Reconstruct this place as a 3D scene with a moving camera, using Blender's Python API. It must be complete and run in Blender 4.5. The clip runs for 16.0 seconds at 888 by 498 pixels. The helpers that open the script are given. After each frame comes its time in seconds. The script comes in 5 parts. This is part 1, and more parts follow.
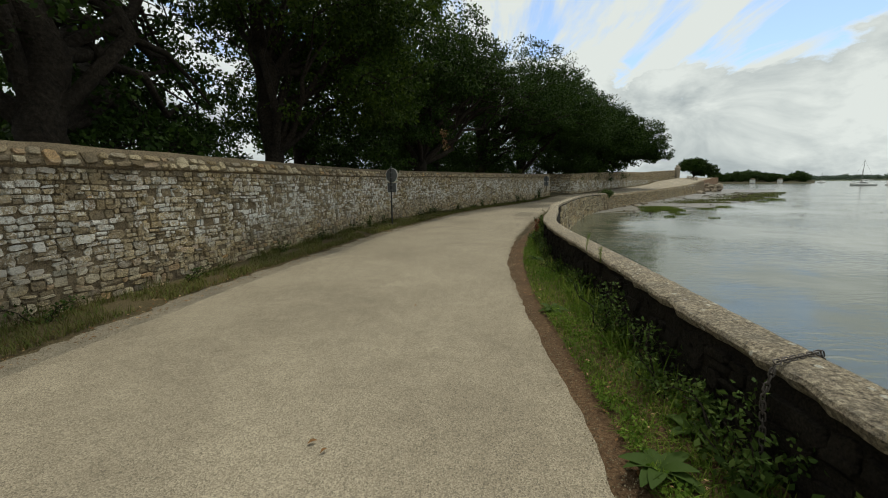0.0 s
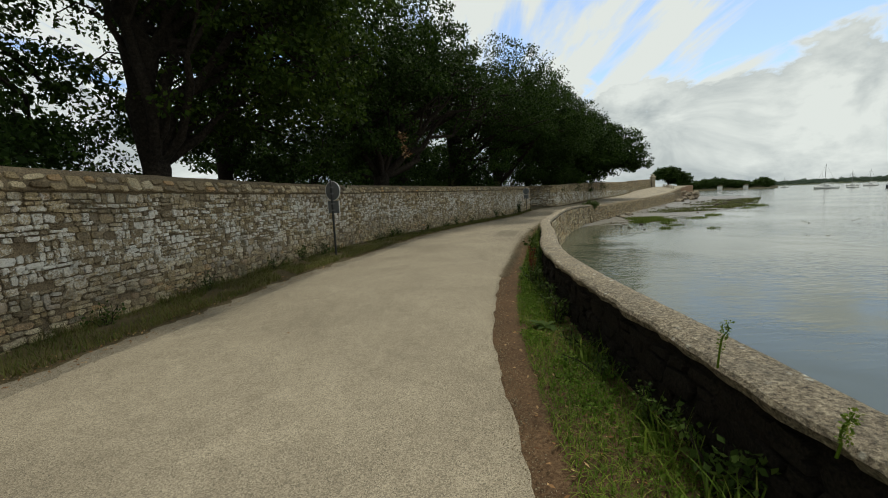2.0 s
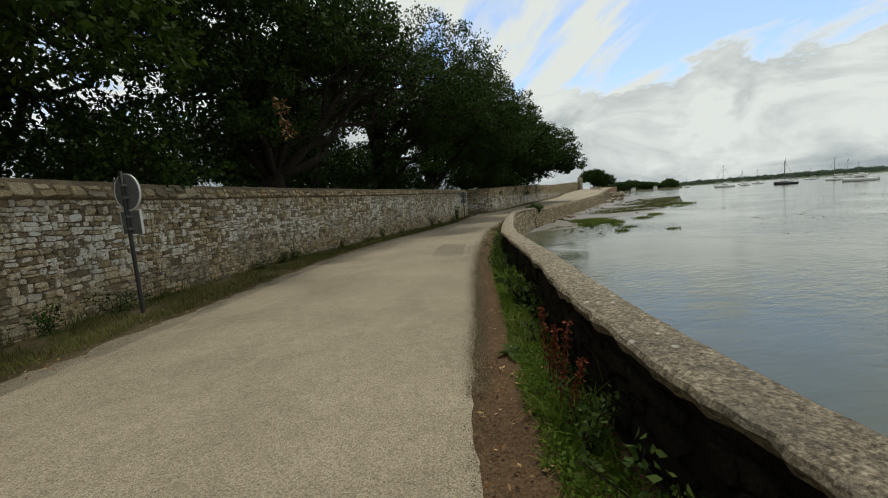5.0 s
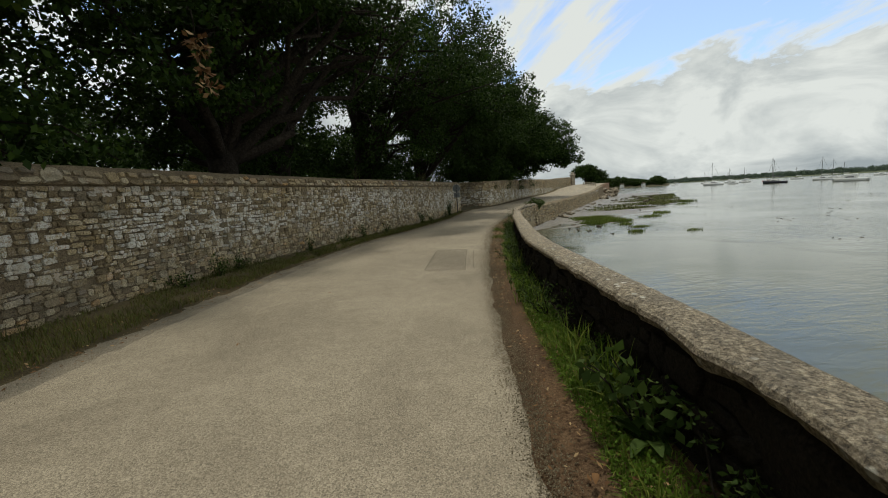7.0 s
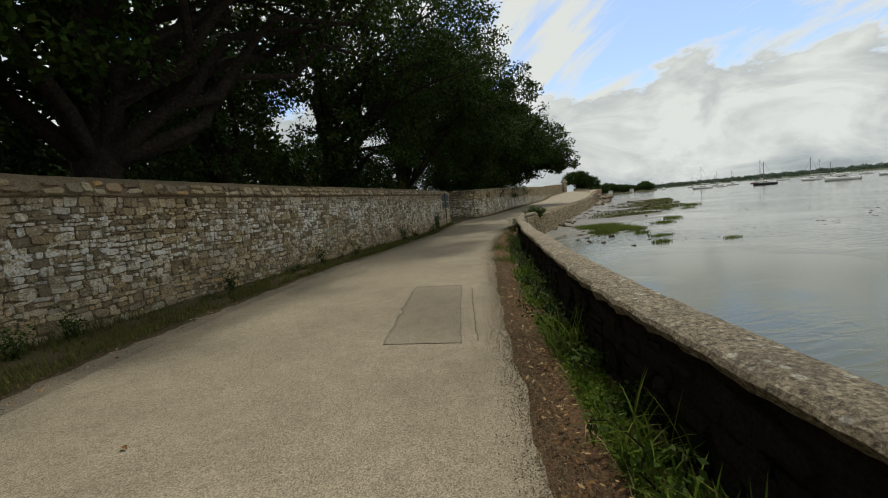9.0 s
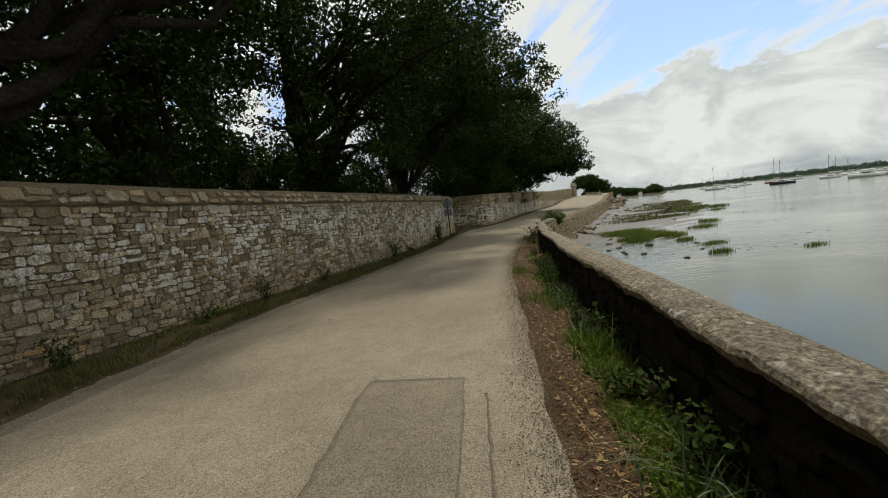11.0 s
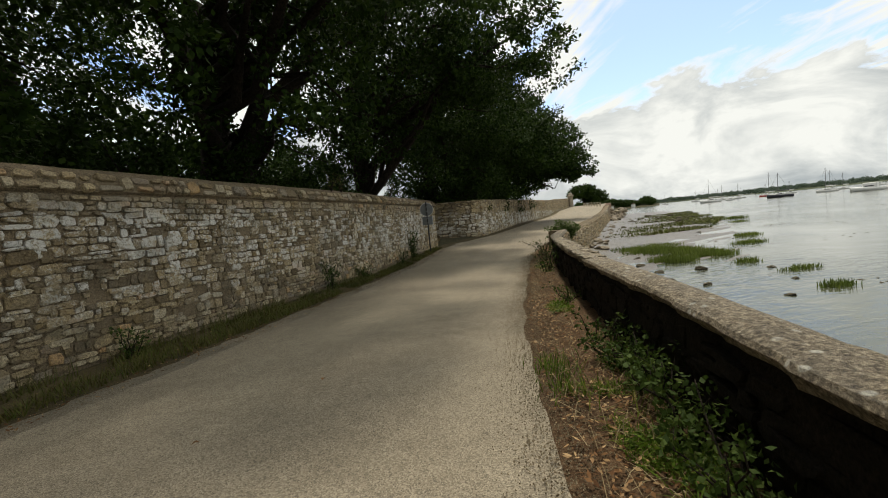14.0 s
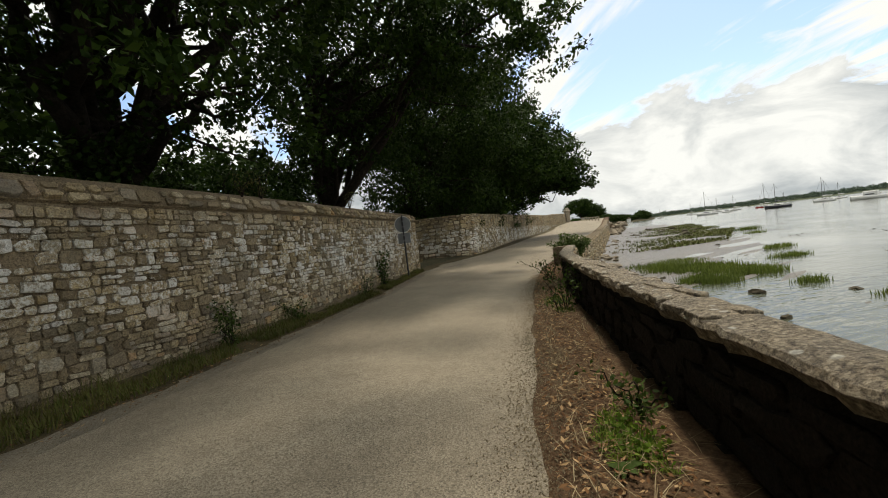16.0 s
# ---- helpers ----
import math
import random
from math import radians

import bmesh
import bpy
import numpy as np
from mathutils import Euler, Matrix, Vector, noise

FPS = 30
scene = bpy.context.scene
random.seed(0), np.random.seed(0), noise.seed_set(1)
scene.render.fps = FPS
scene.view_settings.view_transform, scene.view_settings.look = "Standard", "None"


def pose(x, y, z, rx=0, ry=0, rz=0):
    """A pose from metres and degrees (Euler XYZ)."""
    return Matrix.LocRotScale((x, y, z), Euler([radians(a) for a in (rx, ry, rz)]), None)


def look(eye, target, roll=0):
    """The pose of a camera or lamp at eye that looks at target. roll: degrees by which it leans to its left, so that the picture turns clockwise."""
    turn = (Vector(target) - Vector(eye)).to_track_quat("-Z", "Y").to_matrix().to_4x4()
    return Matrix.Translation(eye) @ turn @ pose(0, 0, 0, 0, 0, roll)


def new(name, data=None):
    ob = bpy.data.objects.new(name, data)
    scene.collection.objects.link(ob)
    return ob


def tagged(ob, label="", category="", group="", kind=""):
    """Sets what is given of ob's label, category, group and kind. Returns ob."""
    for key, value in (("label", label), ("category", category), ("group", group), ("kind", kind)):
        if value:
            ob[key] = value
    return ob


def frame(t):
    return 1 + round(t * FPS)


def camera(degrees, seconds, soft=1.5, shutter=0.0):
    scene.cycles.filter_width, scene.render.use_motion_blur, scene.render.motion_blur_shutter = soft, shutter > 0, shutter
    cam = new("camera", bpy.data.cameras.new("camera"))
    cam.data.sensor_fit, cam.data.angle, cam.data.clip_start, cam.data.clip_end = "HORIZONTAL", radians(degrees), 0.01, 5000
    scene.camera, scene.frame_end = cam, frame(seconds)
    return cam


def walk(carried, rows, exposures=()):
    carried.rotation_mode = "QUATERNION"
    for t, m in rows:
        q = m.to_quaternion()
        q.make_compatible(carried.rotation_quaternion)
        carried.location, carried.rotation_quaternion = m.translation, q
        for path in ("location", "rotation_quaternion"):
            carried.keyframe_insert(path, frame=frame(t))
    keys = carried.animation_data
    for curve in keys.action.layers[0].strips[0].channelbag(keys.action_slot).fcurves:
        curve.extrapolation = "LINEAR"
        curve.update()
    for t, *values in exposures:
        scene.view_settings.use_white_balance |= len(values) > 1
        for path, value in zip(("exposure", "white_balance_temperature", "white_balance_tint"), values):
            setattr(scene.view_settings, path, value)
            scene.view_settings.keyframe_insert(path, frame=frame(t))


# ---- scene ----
cam = camera(93.7, 16.0, soft=1.0)
PATH = [
    (0, (-1.173, -6.292, 1.572), (-1.16, -4.317, 1.259), -0.5),
    (0.5, (-1.068, -5.353, 1.525), (-1.085, -3.378, 1.212), -1.2),
    (1, (-0.901, -4.42, 1.513), (-0.948, -2.445, 1.202), -1.7),
    (1.5, (-0.775, -3.487, 1.516), (-0.755, -1.505, 1.248), -2.5),
    (2, (-0.612, -2.574, 1.519), (-0.498, -0.591, 1.28), -2.4),
    (2.5, (-0.556, -1.741, 1.502), (-0.357, 0.237, 1.288), -2.0),
    (3, (-0.469, -0.863, 1.444), (-0.235, 1.113, 1.243), -2.7),
    (3.5, (-0.319, 0.061, 1.384), (-0.017, 2.029, 1.192), -3.5),
    (4, (-0.095, 0.825, 1.272), (0.277, 2.782, 1.09), -5.2),
    (4.2, (-0.014, 1.146, 1.286), (0.385, 3.095, 1.083), -5.2),
    (6.3, (0.346, 4.133, 1.413), (0.782, 6.071, 1.18), -3.8),
    (6.5, (0.407, 4.429, 1.391), (0.854, 6.362, 1.139), -3.8),
    (7, (0.649, 5.229, 1.383), (1.128, 7.155, 1.132), -3.4),
    (7.5, (0.889, 6.082, 1.329), (1.348, 8.003, 1.015), -3.5),
    (8, (1.169, 7.083, 1.325), (1.635, 9.008, 1.046), -3.5),
    (8.5, (1.421, 7.941, 1.299), (1.907, 9.866, 1.057), -4.3),
    (9, (1.729, 8.775, 1.306), (2.254, 10.695, 1.106), -5.1),
    (9.2, (1.805, 9.101, 1.292), (2.348, 11.018, 1.117), -5.0),
    (11.3, (3.049, 12.636, 1.263), (3.542, 14.568, 1.112), -6.6),
    (11.5, (3.135, 12.961, 1.229), (3.632, 14.892, 1.083), -6.6),
    (12, (3.439, 13.733, 1.219), (3.934, 15.666, 1.072), -6.6),
    (12.5, (3.802, 14.5, 1.183), (4.306, 16.43, 1.039), -6.8),
    (13, (4.074, 15.284, 1.169), (4.582, 17.214, 1.031), -6.8),
    (13.5, (4.402, 16.115, 1.208), (4.924, 18.041, 1.08), -6.3),
    (14, (4.761, 16.856, 1.192), (5.296, 18.78, 1.076), -5.8),
    (14.5, (5.162, 17.524, 1.168), (5.713, 19.444, 1.069), -5.7),
    (15, (5.531, 18.153, 1.085), (6.144, 20.055, 1.007), -5.5),
    (15.5, (5.795, 18.822, 1.059), (6.367, 20.738, 0.99), -6.5),
    (16, (6.099, 19.651, 1.093), (6.659, 21.57, 1.065), -7.1),
]
walk(cam, [(t, look(eye, target, roll)) for t, eye, target, roll in PATH],
     exposures=[(0, -0.03, 6800, 5), (4, -0.03, 6850, 6), (7, -0.07, 6850, 7), (9, -0.07, 6900, 8), (12.5, 0.12, 7050, 9), (16, 0.31, 7150, 11)])

# ---- world, sun ----
SUN_EL, SUN_AZ = 62.0, 36.0          # elevation; bearing from +y towards +x
world = bpy.data.worlds.new("world")
scene.world = world
world.use_nodes = True


def build_world():
    nt = world.node_tree
    nt.nodes.clear()
    N, L = nt.nodes.new, nt.links.new
    out, bg = N("ShaderNodeOutputWorld"), N("ShaderNodeBackground")
    sky = N("ShaderNodeTexSky")
    sky.sky_type, sky.sun_disc = "NISHITA", False
    sky.sun_elevation, sky.sun_rotation = radians(SUN_EL), radians(SUN_AZ)
    tc, sep = N("ShaderNodeTexCoord"), N("ShaderNodeSeparateXYZ")
    L(tc.outputs["Generated"], sep.inputs[0])

    def mth(op, a, b=None, c=None, clamp=False):
        n = N("ShaderNodeMath")
        n.operation, n.use_clamp = op, clamp
        for i, v in enumerate((a, b, c)):
            if v is None:
                continue
            if isinstance(v, (int, float)):
                n.inputs[i].default_value = v
            else:
                L(v, n.inputs[i])
        return n.outputs[0]
    # cloud deck: the direction thrown onto a flat layer
    zc = mth("ADD", mth("MAXIMUM", sep.outputs[2], 0.0), 0.09)
    px, py = mth("DIVIDE", sep.outputs[0], zc), mth("DIVIDE", sep.outputs[1], zc)
    comb = N("ShaderNodeCombineXYZ")
    L(px, comb.inputs[0]), L(py, comb.inputs[1])
    mp = N("ShaderNodeMapping")
    turn = N("ShaderNodeMapping")
    turn.inputs["Rotation"].default_value = (0, 0, radians(4))
    L(comb.outputs[0], turn.inputs[0])
    mp.inputs["Scale"].default_value = (2.3, 0.40, 1)
    L(turn.outputs[0], mp.inputs[0])

    def noise_tex(vec, scale, detail, rough=0.55, dist=0.0):
        n = N("ShaderNodeTexNoise")
        n.inputs["Scale"].default_value, n.inputs["Detail"].default_value = scale, detail
        n.inputs["Roughness"].default_value, n.inputs["Distortion"].default_value = rough, dist
        L(vec, n.inputs["Vector"])
        return n.outputs["Fac"]
    streak = noise_tex(mp.outputs[0], 1.3, 9, 0.58, 0.35)
    squash = N("ShaderNodeMapping")
    squash.inputs["Scale"].default_value = (1, 1, 2.2)
    L(tc.outputs["Generated"], squash.inputs[0])
    puff = noise_tex(squash.outputs[0], 4.6, 9, 0.58, 0.5)
    big = noise_tex(tc.outputs["Generated"], 2.3, 5, 0.5)
    # a clear window in the deck, in the south-eastern sky
    dot = N("ShaderNodeVectorMath")
    dot.operation = "DOT_PRODUCT"
    L(tc.outputs["Generated"], dot.inputs[0])
    dot.inputs[1].default_value = Vector((0.72, 0.61, 0.33)).normalized()
    clear = mth("MULTIPLY", mth("SUBTRACT", dot.outputs["Value"], 0.962), 30.0, clamp=True)
    cover = mth("SUBTRACT", mth("ADD", mth("MULTIPLY", streak, 3.0), mth("MULTIPLY", puff, 0.3)), 1.32)
    cover = mth("SUBTRACT", cover, mth("MULTIPLY", clear, 0.62))
    cover = mth("ADD", cover, mth("MULTIPLY", mth("MAXIMUM", mth("SUBTRACT", sep.outputs[2], 0.38), 0.0), 2.6))
    cover = mth("MULTIPLY", cover, 3.0, clamp=True)
    # the bank of cumulus over the horizon, with a billowing upper edge
    edge = mth("SUBTRACT", sep.outputs[2], mth("MULTIPLY", mth("SUBTRACT", puff, 0.5), 0.42))
    haze = mth("SUBTRACT", 1.0, mth("MULTIPLY", mth("SUBTRACT", edge, 0.205), 26.0, clamp=True))
    cover = mth("MAXIMUM", cover, haze)
    ramp = N("ShaderNodeValToRGB")
    cr = ramp.color_ramp
    cr.elements[0].position, cr.elements[0].color = 0.42, (0.46, 0.50, 0.535, 1)
    cr.elements[1].position, cr.elements[1].color = 0.57, (1.0, 1.0, 0.985, 1)
    mixed = mth("ADD", mth("MULTIPLY", puff, 0.55), mth("MULTIPLY", big, 0.45))
    mixed = mth("ADD", mixed, mth("MULTIPLY", mth("SUBTRACT", 1.0, haze), 0.2))
    L(mixed, ramp.inputs[0])
    skys = N("ShaderNodeMix")
    skys.data_type, skys.blend_type = "RGBA", "MULTIPLY"
    skys.inputs["Factor"].default_value = 1.0
    L(sky.outputs[0], skys.inputs["A"])
    skys.inputs["B"].default_value = (SKY_GAIN * 0.92, SKY_GAIN, SKY_GAIN * 1.12, 1)
    mix = N("ShaderNodeMix")
    mix.data_type = "RGBA"
    L(cover, mix.inputs["Factor"]), L(skys.outputs["Result"], mix.inputs["A"])
    cl = N("ShaderNodeMix")
    cl.data_type, cl.blend_type = "RGBA", "MULTIPLY"
    cl.inputs["Factor"].default_value = 1.0
    L(ramp.outputs[0], cl.inputs["A"])
    cl.inputs["B"].default_value = (CLOUD * 0.94, CLOUD, CLOUD * 1.035, 1)
    L(cl.outputs["Result"], mix.inputs["B"])
    L(mix.outputs["Result"], bg.inputs["Color"])
    bg.inputs["Strength"].default_value = 0.1
    L(bg.outputs[0], out.inputs[0])


SKY_GAIN, CLOUD = 1.55, 8.1
build_world()
sun_data = bpy.data.lights.new("sun", "SUN")
sun_data.energy, sun_data.angle, sun_data.color = 2.2, radians(5), (1.0, 0.96, 0.88)
sun = new("sun", sun_data)
sd = Vector((math.sin(radians(SUN_AZ)) * math.cos(radians(SUN_EL)), math.cos(radians(SUN_AZ)) * math.cos(radians(SUN_EL)), math.sin(radians(SUN_EL))))
sun.matrix_world = look(sd * 60, (0, 0, 0))


# ---- materials ----
class Mat:
    """A node material under construction: value and colour helpers over object-space coordinates in metres."""

    def __init__(self, name, rough=0.9, spec=0.3):
        self.m = bpy.data.materials.new(name)
        self.m.use_nodes = True
        self.nt = self.m.node_tree
        self.b = self.nt.nodes["Principled BSDF"]
        self.b.inputs["Roughness"].default_value = rough
        self.b.inputs["Specular IOR Level"].default_value = spec
        self.pos = self.nt.nodes.new("ShaderNodeNewGeometry").outputs["Position"]

    def N(self, kind):
        return self.nt.nodes.new(kind)

    def L(self, a, b):
        self.nt.links.new(a, b)

    def noise(self, scale, detail=4, rough=0.55, dist=0.0, stretch=None):
        n = self.N("ShaderNodeTexNoise")
        n.inputs["Scale"].default_value, n.inputs["Detail"].default_value = scale, detail
        n.inputs["Roughness"].default_value, n.inputs["Distortion"].default_value = rough, dist
        v = self.pos
        if stretch:
            mp = self.N("ShaderNodeMapping")
            mp.inputs["Scale"].default_value = stretch
            self.L(v, mp.inputs[0])
            v = mp.outputs[0]
        self.L(v, n.inputs["Vector"])
        return n.outputs["Fac"]

    def voronoi(self, scale, out="Distance", feature="F1"):
        n = self.N("ShaderNodeTexVoronoi")
        n.feature = feature
        n.inputs["Scale"].default_value = scale
        self.L(self.pos, n.inputs["Vector"])
        return n.outputs[out]

    def height(self):
        n = self.N("ShaderNodeSeparateXYZ")
        self.L(self.pos, n.inputs[0])
        return n.outputs[2]

    def random(self, island=False):
        if island:
            return self.N("ShaderNodeNewGeometry").outputs["Random Per Island"]
        return self.N("ShaderNodeObjectInfo").outputs["Random"]

    def math(self, op, a, b=0.0, clamp=False):
        n = self.N("ShaderNodeMath")
        n.operation, n.use_clamp = op, clamp
        for i, v in enumerate((a, b)):
            if isinstance(v, (int, float)):
                n.inputs[i].default_value = v
            else:
                self.L(v, n.inputs[i])
        return n.outputs[0]

    def span(self, v, lo, hi):
        n = self.N("ShaderNodeMapRange")
        n.inputs[1].default_value, n.inputs[2].default_value = lo, hi
        self.L(v, n.inputs[0])
        return n.outputs[0]

    def ramp(self, v, *stops):
        n = self.N("ShaderNodeValToRGB")
        e = n.color_ramp.elements
        while len(e) < len(stops):
            e.new(0.5)
        for el, (p, c) in zip(e, stops):
            el.position, el.color = p, (*c, 1)
        self.L(v, n.inputs[0])
        return n.outputs[0]

    def mix(self, f, a, b, mode="MIX"):
        n = self.N("ShaderNodeMix")
        n.data_type, n.blend_type = "RGBA", mode
        for sock, v in (("Factor", f), ("A", a), ("B", b)):
            if isinstance(v, (int, float)):
                n.inputs[sock].default_value = v
            elif isinstance(v, tuple):
                n.inputs[sock].default_value = (*v, 1)
            else:
                self.L(v, n.inputs[sock])
        return n.outputs["Result"]

    def done(self, color, bump=None, dist=0.01, strength=0.6, rough=None):
        if isinstance(color, tuple):
            self.b.inputs["Base Color"].default_value = (*color, 1)
        else:
            self.L(color, self.b.inputs["Base Color"])
        if bump is not None:
            n = self.N("ShaderNodeBump")
            n.inputs["Distance"].default_value, n.inputs["Strength"].default_value = dist, strength
            self.L(bump, n.inputs["Height"])
            self.L(n.outputs[0], self.b.inputs["Normal"])
        if rough is not None:
            self.L(rough, self.b.inputs["Roughness"])
        return self.m


def mat_stone(name, island):
    k = Mat(name, 0.92, 0.2)
    base = k.ramp(k.random(island), (0.0, (0.15, 0.115, 0.07)), (0.25, (0.33, 0.26, 0.155)), (0.5, (0.47, 0.375, 0.225)), (0.72, (0.55, 0.475, 0.33)), (0.88, (0.22, 0.18, 0.13)), (1.0, (0.52, 0.32, 0.135)))
    grain = k.noise(55, 8, 0.75)
    base = k.mix(1.0, base, k.ramp(grain, (0.34, (0.28, 0.26, 0.24)), (0.64, (1.5, 1.5, 1.45))), "MULTIPLY")
    # grey weathering over whole stretches of the wall
    base = k.mix(k.math("MULTIPLY", k.span(k.noise(1.1, 5, 0.6), 0.42, 0.62), 0.38), base, (0.26, 0.23, 0.19))
    # ragged crusts of pale lichen, thickest half-way up the wall
    z = k.height()
    band = k.math("MULTIPLY", k.span(z, 0.35, 0.95), k.span(z, 1.9, 1.6))
    lich = k.math("ADD", k.math("MULTIPLY", k.noise(24, 9, 0.82), 0.80), k.math("MULTIPLY", k.noise(0.8, 4), 0.42))
    lich = k.math("ADD", lich, k.math("MULTIPLY", k.random(island), 0.17))
    lich = k.math("MULTIPLY", k.span(lich, 0.685, 0.745), k.math("ADD", k.math("MULTIPLY", band, 0.88), 0.06), True)
    base = k.mix(lich, base, (0.74, 0.73, 0.68))
    moss = k.math("MULTIPLY", k.span(k.noise(2.2, 5), 0.55, 0.70), 0.55)
    base = k.mix(moss, base, (0.10, 0.095, 0.055))
    ochre = k.math("MULTIPLY", k.span(k.noise(3.2, 5), 0.60, 0.70), 0.5)
    base = k.mix(ochre, base, (0.36, 0.25, 0.10))
    # old pointing smeared over the faces
    smear = k.math("MULTIPLY", k.span(k.noise(8, 7, 0.75), 0.55, 0.62), 0.75)
    base = k.mix(smear, base, (0.28, 0.225, 0.145))
    return k.done(base, k.math("ADD", grain, k.noise(12, 4)), 0.035, 1.0)


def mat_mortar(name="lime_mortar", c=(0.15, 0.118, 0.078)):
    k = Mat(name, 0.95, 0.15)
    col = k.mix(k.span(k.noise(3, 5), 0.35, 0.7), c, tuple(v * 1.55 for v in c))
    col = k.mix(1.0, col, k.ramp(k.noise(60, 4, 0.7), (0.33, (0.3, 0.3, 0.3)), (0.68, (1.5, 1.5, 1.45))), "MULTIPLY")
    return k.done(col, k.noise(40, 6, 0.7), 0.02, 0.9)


def mat_coping():
    k = Mat("weathered_concrete", 0.9, 0.25)
    a = k.ramp(k.noise(34, 9, 0.85), (0.38, (0.05, 0.045, 0.038)), (0.5, (0.26, 0.218, 0.158)), (0.63, (0.53, 0.465, 0.35)))
    a = k.mix(k.math("MULTIPLY", k.span(k.noise(3.2, 5, 0.6), 0.45, 0.68), 0.6), a, (0.16, 0.145, 0.12))
    spots = k.span(k.math("ADD", k.voronoi(11), k.math("MULTIPLY", k.noise(40, 4), 0.12)), 0.30, 0.22)
    keep = k.span(k.noise(2.6, 2), 0.45, 0.52)
    a = k.mix(k.math("MULTIPLY", k.math("MULTIPLY", spots, keep), 0.7), a, (0.62, 0.62, 0.56))
    # pebbles of the old concrete
    a = k.mix(0.6, a, k.ramp(k.voronoi(80, "Color"), (0.1, (0.45, 0.42, 0.40)), (0.5, (1.0, 0.98, 0.95)), (0.9, (1.75, 1.7, 1.6))), "MULTIPLY")
    return k.done(a, k.math("ADD", k.noise(48, 6, 0.8), k.noise(7, 4)), 0.025, 1.0)


def mat_road(name="chipped_asphalt", tone=1.0):
    k = Mat(name, 0.88, 0.25)
    chips = k.ramp(k.voronoi(150, "Color"), (0.08, (0.13 * tone, 0.111 * tone, 0.083 * tone)), (0.5, (0.262 * tone, 0.226 * tone, 0.168 * tone)), (0.92, (0.385 * tone, 0.335 * tone, 0.252 * tone)))
    wide = k.noise(0.55, 4, 0.6, 0.4)
    chips = k.mix(1.0, chips, k.ramp(wide, (0.3, (0.80, 0.79, 0.77)), (0.7, (1.14, 1.14, 1.12))), "MULTIPLY")
    mid = k.noise(6, 5, 0.65)
    chips = k.mix(1.0, chips, k.ramp(mid, (0.3, (0.88, 0.87, 0.86)), (0.7, (1.08, 1.08, 1.08))), "MULTIPLY")
    return k.done(chips, k.voronoi(150), 0.003, 0.5)


def mat_ground(name, a, b, c, fine=45, grainy=0.02):
    k = Mat(name, 0.95, 0.15)
    col = k.ramp(k.noise(fine, 6, 0.7), (0.3, a), (0.5, b), (0.75, c))
    col = k.mix(1.0, col, k.ramp(k.noise(1.7, 4), (0.3, (0.75, 0.75, 0.75)), (0.7, (1.18, 1.15, 1.1))), "MULTIPLY")
    return k.done(col, k.math("ADD", k.noise(fine, 6, 0.7), k.noise(8, 3)), grainy, 0.8)


def mat_leaf(name, a, b, c, trans=0.35):
    k = Mat(name, 0.7, 0.12)
    col = k.ramp(k.random(True), (0.0, a), (0.6, b), (1.0, c))
    col = k.mix(1.0, col, k.ramp(k.noise(0.5, 3), (0.3, (0.7, 0.75, 0.7)), (0.7, (1.25, 1.2, 1.1))), "MULTIPLY")
    m = k.done(col)
    tr, add = k.N("ShaderNodeBsdfTranslucent"), k.N("ShaderNodeMixShader")
    k.L(col, tr.inputs[0])
    add.inputs[0].default_value = trans
    k.L(k.b.outputs[0], add.inputs[1]), k.L(tr.outputs[0], add.inputs[2])
    k.L(add.outputs[0], k.nt.nodes["Material Output"].inputs[0])
    return m


def mat_water():
    k = Mat("sea_water", 0.10, 0.24)
    near = k.ramp(k.noise(0.05, 4, 0.6), (0.35, (0.078, 0.086, 0.058)), (0.65, (0.105, 0.112, 0.078)))
    w = k.math("ADD", k.math("MULTIPLY", k.noise(2.6, 3, 0.5, 0.6, (0.7, 1.7, 1)), 0.7), k.math("MULTIPLY", k.noise(0.5, 3, 0.5, 0.4), 1.0))
    calm = k.span(k.noise(0.09, 3), 0.38, 0.6)
    return k.done(near, k.math("MULTIPLY", w, calm), 0.085, 0.6)


def mat_plain(name, c, rough=0.6, metal=0.0, wear=0.25, scale=20):
    k = Mat(name, rough, 0.4)
    k.b.inputs["Metallic"].default_value = metal
    col = k.mix(k.math("MULTIPLY", k.span(k.noise(scale, 5), 0.45, 0.7), wear), c, tuple(v * 0.45 for v in c))
    return k.done(col, k.noise(scale * 4, 3), 0.002, 0.3)


M_STONE, M_STONES = mat_stone("rubble_stone", False), mat_stone("rubble_stone_joined", True)
M_MORTAR = mat_mortar()
M_COPE = mat_coping()
M_ROAD = mat_road()
M_PATCH, M_SEAM = mat_road("asphalt_patch", 0.80), mat_road("tarred_seam", 0.6)
M_DIRT = mat_ground("brown_dirt", (0.045, 0.027, 0.015), (0.105, 0.064, 0.036), (0.20, 0.135, 0.08))
M_GRIT = mat_ground("pale_grit", (0.10, 0.09, 0.07), (0.22, 0.195, 0.15), (0.36, 0.325, 0.26), 80)
M_VERGE = mat_ground("mossy_soil", (0.04, 0.034, 0.018), (0.085, 0.068, 0.036), (0.14, 0.115, 0.065))
M_SOIL = mat_ground("park_soil", (0.03, 0.028, 0.018), (0.06, 0.055, 0.03), (0.09, 0.085, 0.045))
M_BEACH = mat_ground("wet_sand", (0.065, 0.057, 0.043), (0.115, 0.102, 0.078), (0.20, 0.175, 0.13), 14, 0.04)
M_BEACH.node_tree.nodes["Principled BSDF"].inputs["Roughness"].default_value = 0.45
M_BEACH.node_tree.nodes["Principled BSDF"].inputs["Specular IOR Level"].default_value = 0.4
